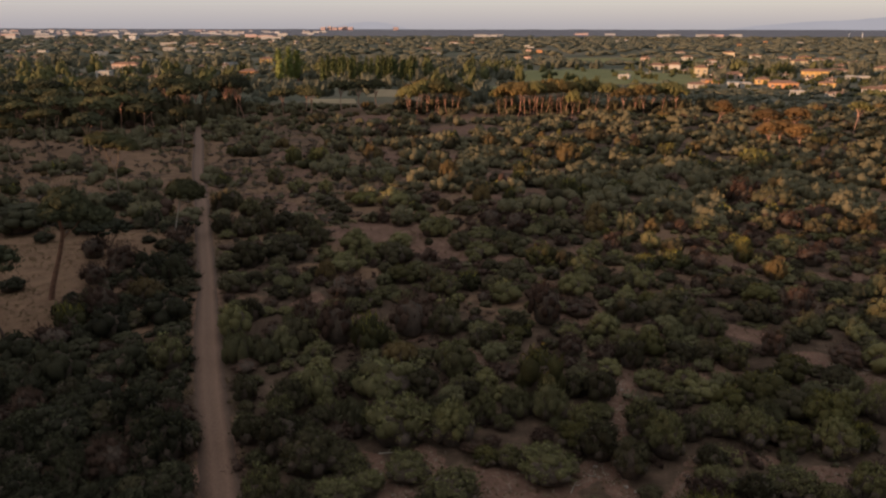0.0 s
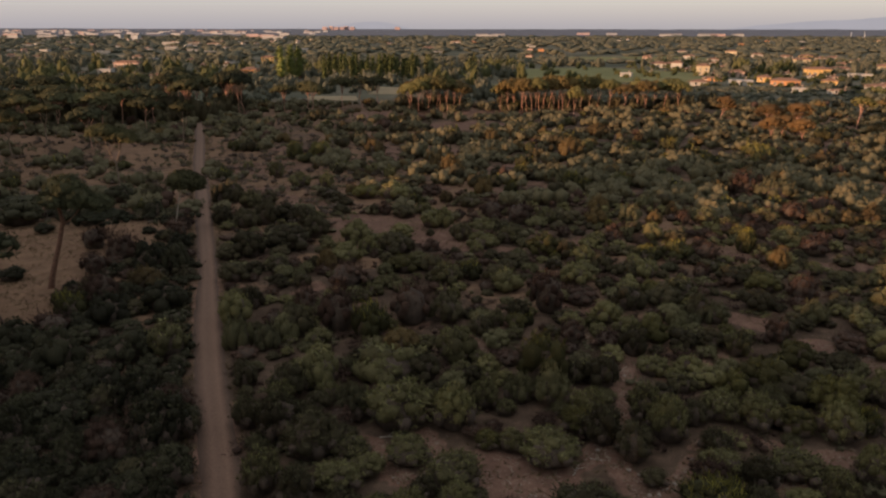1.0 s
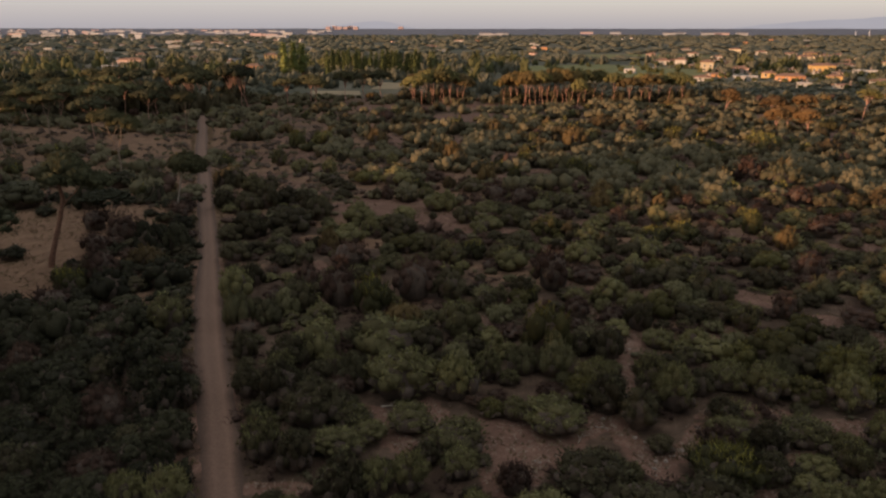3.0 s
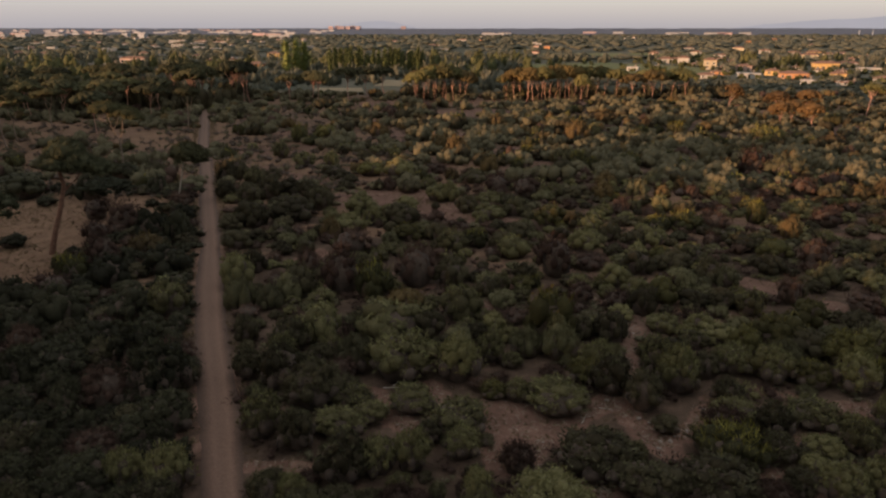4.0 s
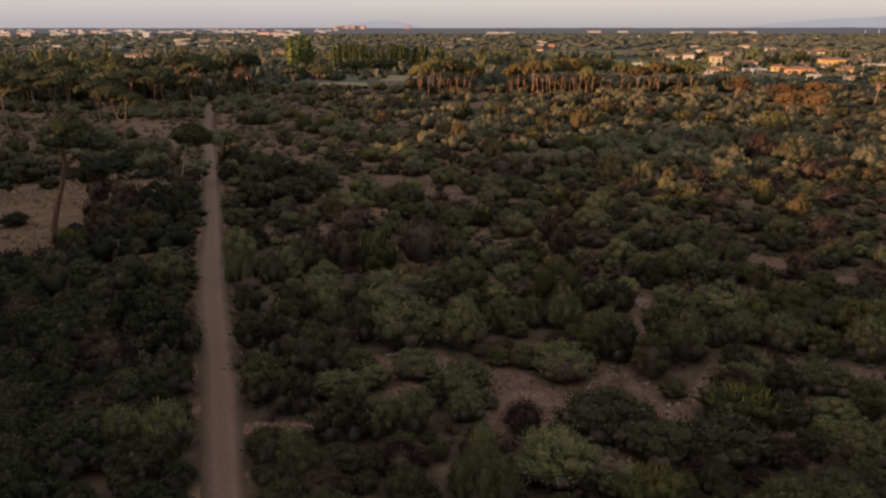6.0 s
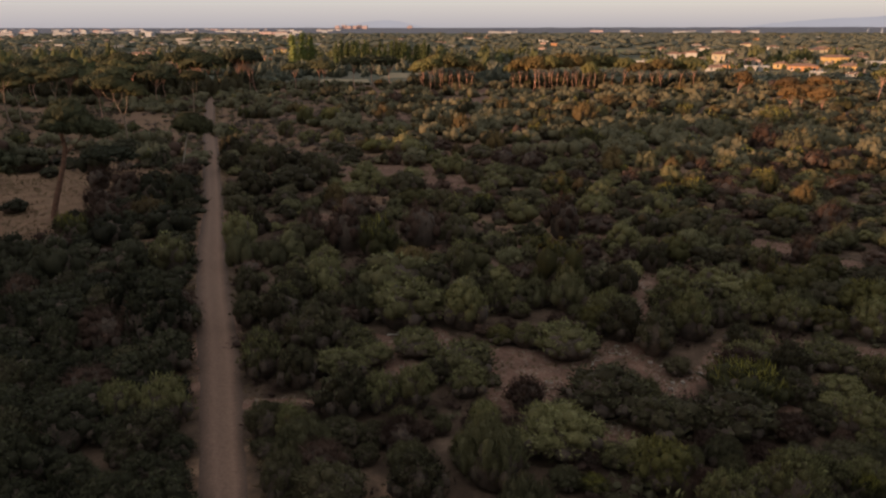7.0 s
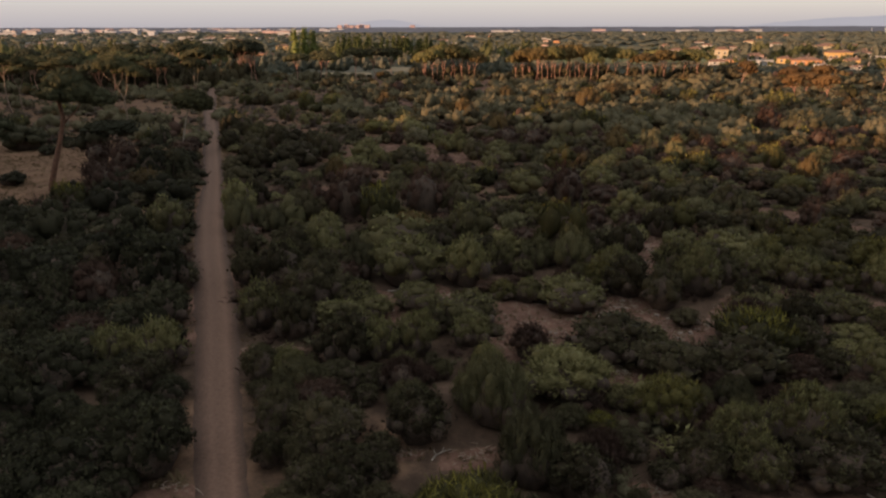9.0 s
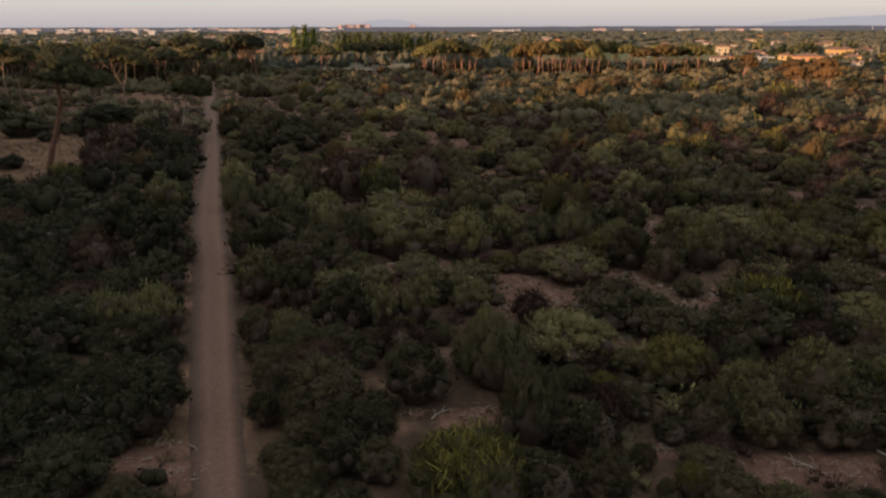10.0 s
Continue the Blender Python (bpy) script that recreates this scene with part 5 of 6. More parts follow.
lx = left_x(ly) - (0.32 * ly + 3) * sc.random(1100)
dark_rows = [(a, b, c, c * sc.uniform(0.8, 1.4) * (1.0 if b < 62 else 0.65), sc.random()) for a, b, c in zip(lx, ly, sc.uniform(0.6, 1.6, 1100))
             if free(a, b, c, 0.5) and float(nearness(np.array(a), np.array(b), GRASS + BARE, 0.3)) <= 0.1 and float(nearness(np.array(a), np.array(b), TRACK_SEGS, 0.25)) <= 0]
# undergrowth left of the track, its shade put into the leaf colour
scatter("undergrowth", NEAR_T, dark_rows, LEAF["dark_shade"], sc, "dense undergrowth beside the dirt track, its leaf darkened for shade", "undergrowth")
x, y, r = cover(sc, 7400, 118, 306, 0.7, 2.8, 0.48, power=0.95)
thin = (x > -5) | (patchy(x + 70, y, 13) > 0.36)
x, y, r = x[thin], y[thin], r[thin]
sort_in(x, y, r, 1.05)
for key, text in (("scrub", "distant olive-green heath scrub"), ("dark", "distant dark-green heath scrub"), ("rust", "distant rust-orange scrub in evening sun"),
                  ("yellow", "distant yellow-tipped scrub in evening sun"), ("brown", "distant brown leafless scrub")):
    scatter("scrub", MID_T, rows[key], LEAF[key], sc, text, "scrub")

# low twiggy growth over the open land left of the middle
lx, ly = sc.uniform(-1, 1, 3400), 112 + 150 * sc.random(3400)
lx = -42 - (0.5 * ly - 28) * 0.5 + lx * (0.34 * ly)
low_rows = [(a, b, c, c * sc.uniform(0.5, 0.95), sc.random()) for a, b, c in zip(lx, ly, sc.uniform(0.35, 1.5, 3400))
            if a > -0.66 * b and patchy(np.array(a), np.array(b + 30), 6) + 0.4 * patchy(np.array(a), np.array(b), 2) > 0.47 and free(a, b, c, 0.4)
            and float(nearness(np.array(a), np.array(b), TRACK_SEGS, 0.3)) <= 0]
LOW_T = [clump(580 + s, 2, 9, 0.34, 0.06, 0.8, 5, 0.66) for s in range(8)]
scatter("undergrowth", LOW_T, [q for k, q in enumerate(low_rows) if k % 3], LEAF["twig"], sc, "low purple-brown twiggy growth on dry grassland", "undergrowth")
scatter("undergrowth", LOW_T, low_rows[::3], LEAF["scrub"], sc, "low grey-green herbs and dwarf scrub on dry grassland", "undergrowth")

br = np.random.default_rng(91)
bx, by, bz = br.uniform(-55, 55, 420), br.uniform(-60, 14, 420), br.uniform(0.9, 2.3, 420)
keep = (nearness(bx, by, TRACK_SEGS, 0.9) <= 0) & (patchy(bx, by, 9) + 0.5 * patchy(bx, by, 3) > 0.5) & (np.abs(bx) > 0.72 * by - 6)
here = []
for a, q, c in zip(bx[keep], by[keep], bz[keep]):
    if q < 14 and free(a, q, c, 0.5):
        here.append((a, q, c, c * br.uniform(0.9, 1.4), br.random()))
        PLACED.append((a, q, c))
scatter("scrub", [clump(590 + s, 6, 30, 0.19, 0.042, 0.7, 6, 0.68) for s in range(5)], here, LEAF["mastic"], br, "olive-green heath shrubs on both sides of the track", "scrub")

# ---- the plain beyond: woods, fields, houses ----
WOOD_T = [clump(540 + s, 3, 6, 0.32, 0.13, 0.5, 5) for s in range(8)]
FAR_T = [clump(560 + s, 2, 0, 0.3, 0.1, 0.4, 6) for s in range(6)]
FIELDS = [("field", GREEN_FIELD, [(45, 440), (150, 430), (175, 520), (120, 600), (40, 560)], "flat green pasture among trees on the plain"),
          ("field", GREEN_FIELD, [(-10, 395), (60, 385), (64, 410), (-6, 420)], "narrow strip of green pasture behind the pines"),
          ("field", SOIL_FIELD, [(-95, 400), (-68, 398), (-66, 445), (-100, 450)], "bare ploughed field beside a row of poplars"),
          ("field", STRAW_FIELD, [(-40, 352), (-20, 350), (-18, 392), (-40, 396)], "dry straw-coloured paddock behind the pines"),
          ("field", GREEN_FIELD, [(120, 690), (300, 700), (260, 820), (90, 800)], "far green pasture among trees on the plain"),
          ("field", STRAW_FIELD, [(-420, 760), (-300, 740), (-290, 820), (-430, 840)], "far dry pasture among trees on the plain"),
          ("field", STRAW_FIELD, [(-66, 322), (-42, 320), (-44, 340), (-66, 342)], "dry straw-coloured yard behind the pines")]


def field(name, mat, corners, label):
    bm = bmesh.new()
    pts = []
    for (a, b), (c, d) in zip(corners, corners[1:] + corners[:1]):
        for k in range(6):
            pts.append((a + (c - a) * k / 6 + random.uniform(-1.5, 1.5), b + (d - b) * k / 6 + random.uniform(-1.5, 1.5)))
    low = [bm.verts.new(lay(x, y) @ Vector((0, 0, -1.5))) for x, y in pts]
    top = [bm.verts.new(lay(x, y) @ Vector((0, 0, 0.12))) for x, y in pts]
    bm.faces.new(top)
    for k in range(len(pts)):
        bm.faces.new((low[k], low[(k + 1) % len(pts)], top[(k + 1) % len(pts)], top[k]))
    tagged(new(name, bm_mesh(name, bm, mat)), label, "field", kind="structure")


for row in FIELDS:
    field(*row)


def inside(x, y, corners):
    c = False
    for (a, b), (p, q) in zip(corners, corners[1:] + corners[:1]):
        if (b > y) != (q > y) and x < (p - a) * (y - b) / (q - b) + a:
            c = not c
    return c


def box(bm, x0, x1, y0, y1, z0, z1):
    v = [bm.verts.new((x, y, z)) for z in (z0, z1) for x, y in ((x0, y0), (x1, y0), (x1, y1), (x0, y1))]
    for q in ((0, 3, 2, 1), (4, 5, 6, 7), (0, 1, 5, 4), (1, 2, 6, 5), (2, 3, 7, 6), (3, 0, 4, 7)):
        bm.faces.new([v[i] for i in q])


def roof_mesh(w, d, h, rise, mat, eave=0.5):
    bm = bmesh.new()
    if rise == 0:
        box(bm, -w / 2 - 0.2, w / 2 + 0.2, -d / 2 - 0.2, d / 2 + 0.2, h + 0.004, h + 0.35)
    else:
        a, b, n = w / 2 + eave, d / 2 + eave, max(0.0, w / 2 - d / 2)
        base = [bm.verts.new((x, y, h + z)) for z in (0.004, 0.22) for x, y in ((-a, -b), (a, -b), (a, b), (-a, b))]
        r0, r1 = bm.verts.new((-n - 0.3, 0, h + rise)), bm.verts.new((n + 0.3, 0, h + rise))
        bm.faces.new(base[3::-1])
        for k in range(4):
            bm.faces.new((base[k], base[(k + 1) % 4], base[4 + (k + 1) % 4], base[4 + k]))
        bm.faces.new((base[4], base[5], r1, r0))
        bm.faces.new((base[5], base[6], r1))
        bm.faces.new((base[6], base[7], r0, r1))
        bm.faces.new((base[7], base[4], r0))
    return bm_mesh("roof", bm, mat)


def wall_mesh(w, d, h, mat):
    bm = bmesh.new()
    box(bm, -w / 2, w / 2, -d / 2, d / 2, -0.3, h)
    return bm_mesh("wall", bm, mat)


def slab(name, w, h, t, mat):
    bm = bmesh.new()
    box(bm, -w / 2, w / 2, -t / 2, t / 2, 0, h)
    return bm_mesh(name, bm, mat)


WINDOW, PANE, SILL = slab("window", 1.3, 1.5, 0.14, PLASTIC_WHITE), slab("pane", 1.05, 1.25, 0.18, GLASS), slab("sill", 1.6, 0.1, 0.4, STONE)
DOOR, CHIMNEY = slab("door", 1.1, 2.1, 0.12, SHUTTER), slab("chimney", 0.7, 1.6, 0.7, STONE_DULL)
def house(x, y, w, d, h, rot, wall, roof, rise, rng, label):
    """A house with its storeys of windows, a door, roof and chimney."""
    ob = tagged(new("house"), label, "house", "houses of the village on the plain")
    part("wall", wall_mesh(w, d, h, wall), ob)
    rf = part("roof", roof_mesh(w, d, h, rise, roof), ob)
    ch = part("chimney", CHIMNEY, rf)
    ch.location = (w * 0.22, d * 0.15, h + (0.3 if rise == 0 else 0.5))
    for s in range(max(1, int((h + 0.5) / 2.9))):
        z = 0.9 + s * 2.6
        n = max(2, int(w / 3.2))
        for k in range(n):
            px = -w / 2 + w * (k + 0.5) / n
            if s == 0 and k == n // 2:
                dr = part("door", DOOR, ob)
                dr.location = (px, -d / 2 - 0.02, 0.0)
                continue
            wi = part("window", WINDOW, ob)
            wi.location = (px, -d / 2 - 0.02, z)
            pa = part("pane", PANE, wi)
            pa.location = (0, 0, 0.12)
            si = part("sill", SILL, wi)
            si.location = (0, -0.05, -0.104)
        for k in range(max(1, int(d / 4.5))):
            wi = part("window", WINDOW, ob)
            wi.location, wi.rotation_euler = (-w / 2 - 0.02, -d / 2 + d * (k + 0.5) / max(1, int(d / 4.5)), z), (0, 0, math.pi / 2)
            pa = part("pane", PANE, wi)
            pa.location = (0, 0, 0.12)
    ob.matrix_basis = lay(x, y) @ pose(0, 0, 0, 0, 0, rot)
    return ob


hr = np.random.default_rng(41)
# x, y, width, height to the ridge, wall; wall 5: a long white shed
VILLAGE_A = [
    (191, 357, 11.1, 2.8, 5), (172, 360, 6.2, 2.6, 5), (219, 376, 11.4, 3.8, 5), (232, 387, 7.5, 3.9, 3), (138, 406, 9.8, 3.8, 0), (186, 407, 16.1, 4.7, 3),
    (211, 408, 8.2, 4.4, 2), (164, 414, 13.2, 2.6, 5), (-161, 433, 7.4, 2.7, 4), (188, 440, 7.8, 4.1, 2), (-240, 444, 5.0, 2.6, 0), (-210, 445, 12.5, 3.8, 0),
    (160, 448, 12.2, 2.6, 3), (-216, 454, 8.9, 5.7, 5), (-185, 455, 7.8, 3.6, 4), (239, 460, 7.1, 2.6, 4),
    (231, 469, 5.4, 2.6, 0),
]
VILLAGE_B = [
    (262, 470, 14.9, 2.6, 5), (-208, 475, 11.1, 2.6, 5), (115, 481, 7.8, 2.6, 5), (-245, 485, 7.6, 2.6, 5), (-135, 488, 11.8, 5.7, 3), (190, 489, 10.2, 4.5, 4),
    (177, 494, 5.0, 2.6, 0), (247, 496, 16.5, 6.1, 2), (135, 498, 5.0, 2.6, 5), (171, 499, 8.5, 8.0, 1), (229, 501, 5.0, 2.6, 0), (311, 528, 10.2, 6.5, 1),
    (281, 533, 16.5, 4.5, 0), (175, 542, 7.1, 2.9, 1), (175, 570, 8.8, 6.6, 0), (-195, 571, 5.0, 4.0, 0), (215, 579, 6.3, 3.1, 4), (-259, 584, 22.7, 5.4, 4),
    (251, 588, 5.0, 2.7, 0),
]
VILLAGE_C = [
    (167, 593, 13.7, 5.0, 0), (175, 593, 10.1, 4.6, 0), (-183, 595, 5.5, 3.7, 0), (326, 615, 8.1, 3.8, 4), (246, 621, 9.6, 2.9, 3), (300, 632, 14.6, 6.8, 1),
    (229, 638, 9.8, 2.9, 0), (-163, 649, 11.1, 7.0, 2), (-393, 659, 9.2, 3.6, 0), (-238, 666, 6.7, 4.1, 4), (369, 672, 10.3, 3.6, 1), (244, 687, 11.1, 4.2, 0),
    (346, 692, 9.6, 5.3, 0), (395, 694, 8.0, 3.7, 0), (-299, 696, 8.6, 5.4, 0), (-414, 726, 11.8, 3.9, 0), (194, 730, 10.1, 5.1, 4), (333, 736, 14.7, 5.1, 0),
    (382, 739, 13.6, 4.0, 0),
]
VILLAGE_D = [
    (360, 750, 12.7, 5.2, 2), (244, 757, 11.6, 4.7, 0), (332, 802, 11.7, 4.9, 0), (320, 846, 13.6, 6.5, 1), (-504, 907, 11.2, 3.5, 5), (285, 913, 11.9, 4.2, 0),
    (-365, 955, 16.2, 5.9, 5), (-423, 1019, 12.6, 3.9, 5), (-33, 1044, 16.0, 4.8, 4), (-406, 1258, 24.2, 4.8, 5), (-492, 1289, 30.8, 5.0, 5), (-464, 1331, 17.4, 5.1, 5),
    (9, 1412, 21.6, 5.4, 0),
]
VILLAGE = VILLAGE_A + VILLAGE_B + VILLAGE_C + VILLAGE_D
WALL_WORD = ("white", "cream", "ochre-yellow", "orange", "pink", "white")
for k, (x, y, w, h, wc) in enumerate(VILLAGE):
    shed = wc == 5
    rise = 0 if shed and k % 2 else min(1.7, 0.34 * h)
    rot = hr.uniform(-26, -8) if x > 0 else hr.uniform(-10, 14)
    house(x, y, w * 0.92, min(8.5, max(5.0, 0.7 * w)), h - rise, rot, WALLS[wc % 5], PALE_ROOF if rise == 0 else TILE_ROOF, rise, hr,
          f"{WALL_WORD[wc]} rendered {'two-storey' if h > 5.4 else 'low'} {'shed' if shed else 'house'} with {'flat pale' if rise == 0 else 'hipped clay-tile'} roof")

# the town to the left and the blocks along the skyline: plain houses too far for their windows
FAR_WALL = [(wall_mesh(w, d, h, WALLS[k]), roof_mesh(w, d, h, r, m)) for w, d, h, k, r, m in
            ((7, 6, 3.6, 0, 1.2, TILE_ROOF), (7.5, 6, 3.4, 1, 1.2, TILE_ROOF), (15, 8, 3.0, 0, 0, PALE_ROOF), (7, 6, 3.8, 4, 1.2, TILE_ROOF), (10, 7, 3.0, 0, 0, GREY_ROOF), (7.5, 6, 3.5, 3, 1.2, TILE_ROOF))]
BLOCK = [(wall_mesh(w, d, h, HAZED_WALLS[k]), roof_mesh(w, d, h, 0, PALE_ROOF)) for w, d, h, k in ((46, 14, 10, 1), (30, 14, 27, 1), (56, 16, 8, 0), (36, 14, 10, 0), (26, 14, 31, 1), (22, 12, 10, 2), (18, 10, 9, 3))]


def far_house(pair, x, y, rot, name, label, group):
    ob = tagged(new(name), label, "building", group)
    part("wall", pair[0], ob)
    part("roof", pair[1], ob)
    ob.matrix_basis = lay(x, y) @ pose(0, 0, 0, 0, 0, rot)
    HOUSES.append((x, y))


HOUSES = [(r[0], r[1]) for r in VILLAGE]
FAR_WORD = ("white house with a clay-tile roof among trees", "cream house with a clay-tile roof among trees", "long low white shed with a flat roof", "pink house with a clay-tile roof among trees", "white workshop with a grey flat roof", "orange house with a clay-tile roof among trees")
for k in range(60):
    y = 620 + 1300 * hr.random()
    x = -y * hr.uniform(0.17, 0.72)
    i = (0, 1, 2, 4, 0, 3)[hr.integers(6)]
    far_house(FAR_WALL[i], x, y, hr.uniform(10, 50) if x < 0 else hr.uniform(-35, 5), "far_house", FAR_WORD[i], "houses of the far town")
for k in range(22):
    y = 700 + 1300 * hr.random()
    x = y * hr.uniform(-0.1, 0.72)
    i = hr.integers(len(FAR_WALL))
    far_house(FAR_WALL[i], x, y, hr.uniform(10, 50) if x < 0 else hr.uniform(-35, 5), "far_house", FAR_WORD[i], "houses of the far town")
for k in range(130):
    y = 1750 + 2700 * hr.random() ** 0.8
    x = -y * (0.14 + 0.60 * hr.random() ** 0.8)
    far_house(BLOCK[(0, 2, 3, 2, 5, 6, 5)[hr.integers(7)]], x, y, hr.uniform(-30, 0), "apartment_block", "pale pinkish apartment block on the far skyline", "blocks of the far town")
for x, y, i in [(-770, 4500, 1), (-735, 4520, 4), (-700, 4500, 1), (-665, 4500, 1), (-640, 4520, 4), (-600, 4480, 1), (-560, 4520, 3), (-430, 4500, 3), (-330, 4520, 1), (-250, 4500, 3), (110, 2150, 2), (140, 2170, 3), (90, 2190, 3), (650, 2260, 3), (690, 2290, 3), (780, 2300, 3),
                (830, 2320, 0), (900, 2340, 3), (560, 2600, 3), (470, 2650, 0)]:
    far_house(BLOCK[i], x, y, hr.uniform(-25, -5), "apartment_block", "apartment block catching the evening sun on the skyline", "blocks of the far town")

# woods of the plain
wr = np.random.default_rng(51)
HOUSE_XY = np.array(HOUSES)


def wood_rows(total, y0, y1, r0, r1, h0, h1, gap, wide=0.70, power=1.0):
    y = y0 + (y1 - y0) * wr.random(total) ** power
    x = wr.uniform(-1, 1, total) * (wide * y + 20)
    keep = patchy(x, y, 60) * 0.6 + patchy(x, y, 22) * 0.4 > gap
    out = []
    for a, b in zip(x[keep], y[keep]):
        if any(inside(a, b, f[2]) for f in FIELDS) or abs(a + 89 + (b - 250) * 0.36) < 4:
            continue
        d = np.hypot(HOUSE_XY[:, 0] - a, HOUSE_XY[:, 1] - b)
        if d.min() < 7:
            continue
        front = (np.abs(HOUSE_XY[:, 0] * b / HOUSE_XY[:, 1] - a) < 9) & (HOUSE_XY[:, 1] > b) & (HOUSE_XY[:, 1] - b < 70)
        h = wr.uniform(h0, h1) * (wr.uniform(0.35, 0.75) if front.any() else 1.0) * (0.4 if 15 < a < 190 and b < 445 else 1.0)
        out.append((a, b, wr.uniform(r0, r1), h, wr.random() * 0.9))
    return out


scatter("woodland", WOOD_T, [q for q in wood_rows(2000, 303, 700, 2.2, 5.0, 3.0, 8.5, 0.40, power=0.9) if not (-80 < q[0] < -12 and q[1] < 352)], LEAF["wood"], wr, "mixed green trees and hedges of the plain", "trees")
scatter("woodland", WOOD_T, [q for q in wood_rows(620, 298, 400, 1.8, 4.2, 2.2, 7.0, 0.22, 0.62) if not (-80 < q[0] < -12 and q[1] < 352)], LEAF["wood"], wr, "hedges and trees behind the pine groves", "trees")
scatter("woodland", WOOD_T, [(a, b, c, h, t) for a, b, c, h, t in wood_rows(1500, 370, 720, 1.5, 3.5, 2.0, 5.0, 0.12) if a > 0.24 * b], LEAF["garden"], wr, "garden trees and hedges between the village houses", "trees")
scatter("woodland", WOOD_T, [(-178 + 96 * u, wr.uniform(240, 300), wr.uniform(2.2, 4.5), wr.uniform(3.0, 8.0), wr.random() * 0.5) for u in wr.random(190)], LEAF["dark"], wr, "dark holm oaks and thicket under the belt of pines", "trees")
scatter("woodland", WOOD_T, [(-22 + 130 * u + (12 if -22 + 130 * u > 6 and -22 + 130 * u < 18 else 0), wr.uniform(288, 300), wr.uniform(1.8, 3.6), wr.uniform(2.5, 6.0), wr.random() * 0.4) for u in wr.random(120)], LEAF["dark"], wr, "dark evergreen thicket behind the pine groves", "trees")
scatter("woodland", WOOD_T, [q for q in wood_rows(420, 325, 560, 3.5, 6.5, 7.0, 12.5, 0.50) if not (15 < q[0] < 190 and q[1] < 445) and not (-125 < q[0] < -8 and q[1] < 470)], LEAF["garden"], wr, "tall broad trees standing among the fields", "trees")
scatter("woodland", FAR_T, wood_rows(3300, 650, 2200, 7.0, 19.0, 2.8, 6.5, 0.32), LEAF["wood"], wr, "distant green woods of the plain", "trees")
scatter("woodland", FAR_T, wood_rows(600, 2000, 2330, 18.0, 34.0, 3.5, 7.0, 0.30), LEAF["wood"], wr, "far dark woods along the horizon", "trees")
garden = []
for hx, hy in HOUSES:
    for k in range(3 if hy < 900 else 1):
        garden.append((hx + wr.uniform(-7, 7), hy - wr.uniform(5, 9), wr.uniform(1.2, 2.4), wr.uniform(1.8, 3.6), wr.random() * 0.8))
for k in range(34):
    garden.append((wr.uniform(40, 160), wr.uniform(435, 590), wr.uniform(1.5, 3.0), wr.uniform(2.5, 5.0), wr.random() * 0.8))
scatter("woodland", WOOD_T, garden, LEAF["garden"], wr, "small garden trees before the houses of the plain", "trees")


def poplar_parts(seed, kind="poplar"):
    rng = np.random.default_rng(seed)
    blocks = []
    for k in range(6):
        c = (rng.uniform(-0.3, 0.3), rng.uniform(-0.3, 0.3), 3.0 + k * 2.2)
        r = (1.5 - 0.14 * abs(k - 2) - 0.1 * k, 1.5 - 0.14 * abs(k - 2) - 0.1 * k, 2.0)
        blocks += [dome(rng, c, tuple(0.8 * q for q in r), 3, 6), leaves(rng, c, r, 40, 0.9, 0.22, 0.75, -0.8)]
    v, f, t = join(blocks)
    tr = tube([(0, 0, -0.2), (0, 0, 4), (0, 0, 12)], (0.25, 0.2, 0.06), 6)
    return mesh_quads("crown", v, f, LEAF[kind], (("tip", t), ("tone", np.zeros(len(v))))), mesh_quads("trunk", tr[0], tr[1], BARK, (), True)


POPLAR = [poplar_parts(600 + s) for s in range(3)]
BROAD = poplar_parts(611, "poplar_bright")
pl = np.random.default_rng(61)
for k in range(34):
    crown, trunk = POPLAR[k % 3]
    ob = tagged(new("poplar_tree"), "slender upright green poplar in a row", "tree", "row of poplars")
    part("crown", crown, ob)
    part("trunk", trunk, ob)
    x = -75 + 52 * (k % 17) / 16 + pl.uniform(-1, 1)
    s = pl.uniform(0.75, 1.05)
    ob.matrix_basis = lay(x, 430 + 22 * (k // 17) + pl.uniform(-3, 3)) @ pose(0, 0, 0, 0, 0, pl.uniform(0, 360)) @ Matrix.Diagonal((1.1, 1.1, s, 1))
for x, y, s in [(-104, 445, 1.25), (-99, 450, 1.3), (-95, 455, 1.2)]:
    crown, trunk = BROAD
    ob = tagged(new("poplar_tree"), "broad tall light-green poplar beside a bare field", "tree", "row of poplars")
    part("crown", crown, ob)
    part("trunk", trunk, ob)
    ob.matrix_basis = lay(x, y) @ pose(0, 0, 0, 0, 0, x * 40) @ Matrix.Diagonal((2.4, 2.4, s, 1))

# woods out of view behind the camera and to its left, towards the sun, added to shade the near heath
bw = np.random.default_rng(71)
back = []
for k in range(1500):
    along, deep = bw.uniform(-520, 160), 45 * bw.random() ** 1.3
    base = Vector((-0.40, -0.917, 0)) * (97 + deep) + Vector((0.917, -0.40, 0)) * along
    if base.y > -10 and base.x > -0.7 * base.y - 25:
        continue
    back.append((base.x, base.y, bw.uniform(3.5, 6.0), bw.uniform(19.8, 22.2), bw.random()))
for k in range(520):
    along, deep = bw.uniform(-230, 60), 50 * bw.random()
    base = Vector((-0.40, -0.917, 0)) * (97 + deep) + Vector((0.917, -0.40, 0)) * along
    back.append((base.x, base.y, bw.uniform(4.5, 6.5), bw.uniform(19.8, 21.8), bw.random()))
# added left of the view to shade the belt and the open land
for k in range(420):
    a, c = bw.uniform(110, 340), bw.uniform(9, 85)
    back.append((-0.68 * a - c, a, bw.uniform(3.5, 7.0), bw.uniform(8.0, 13.5), bw.random()))
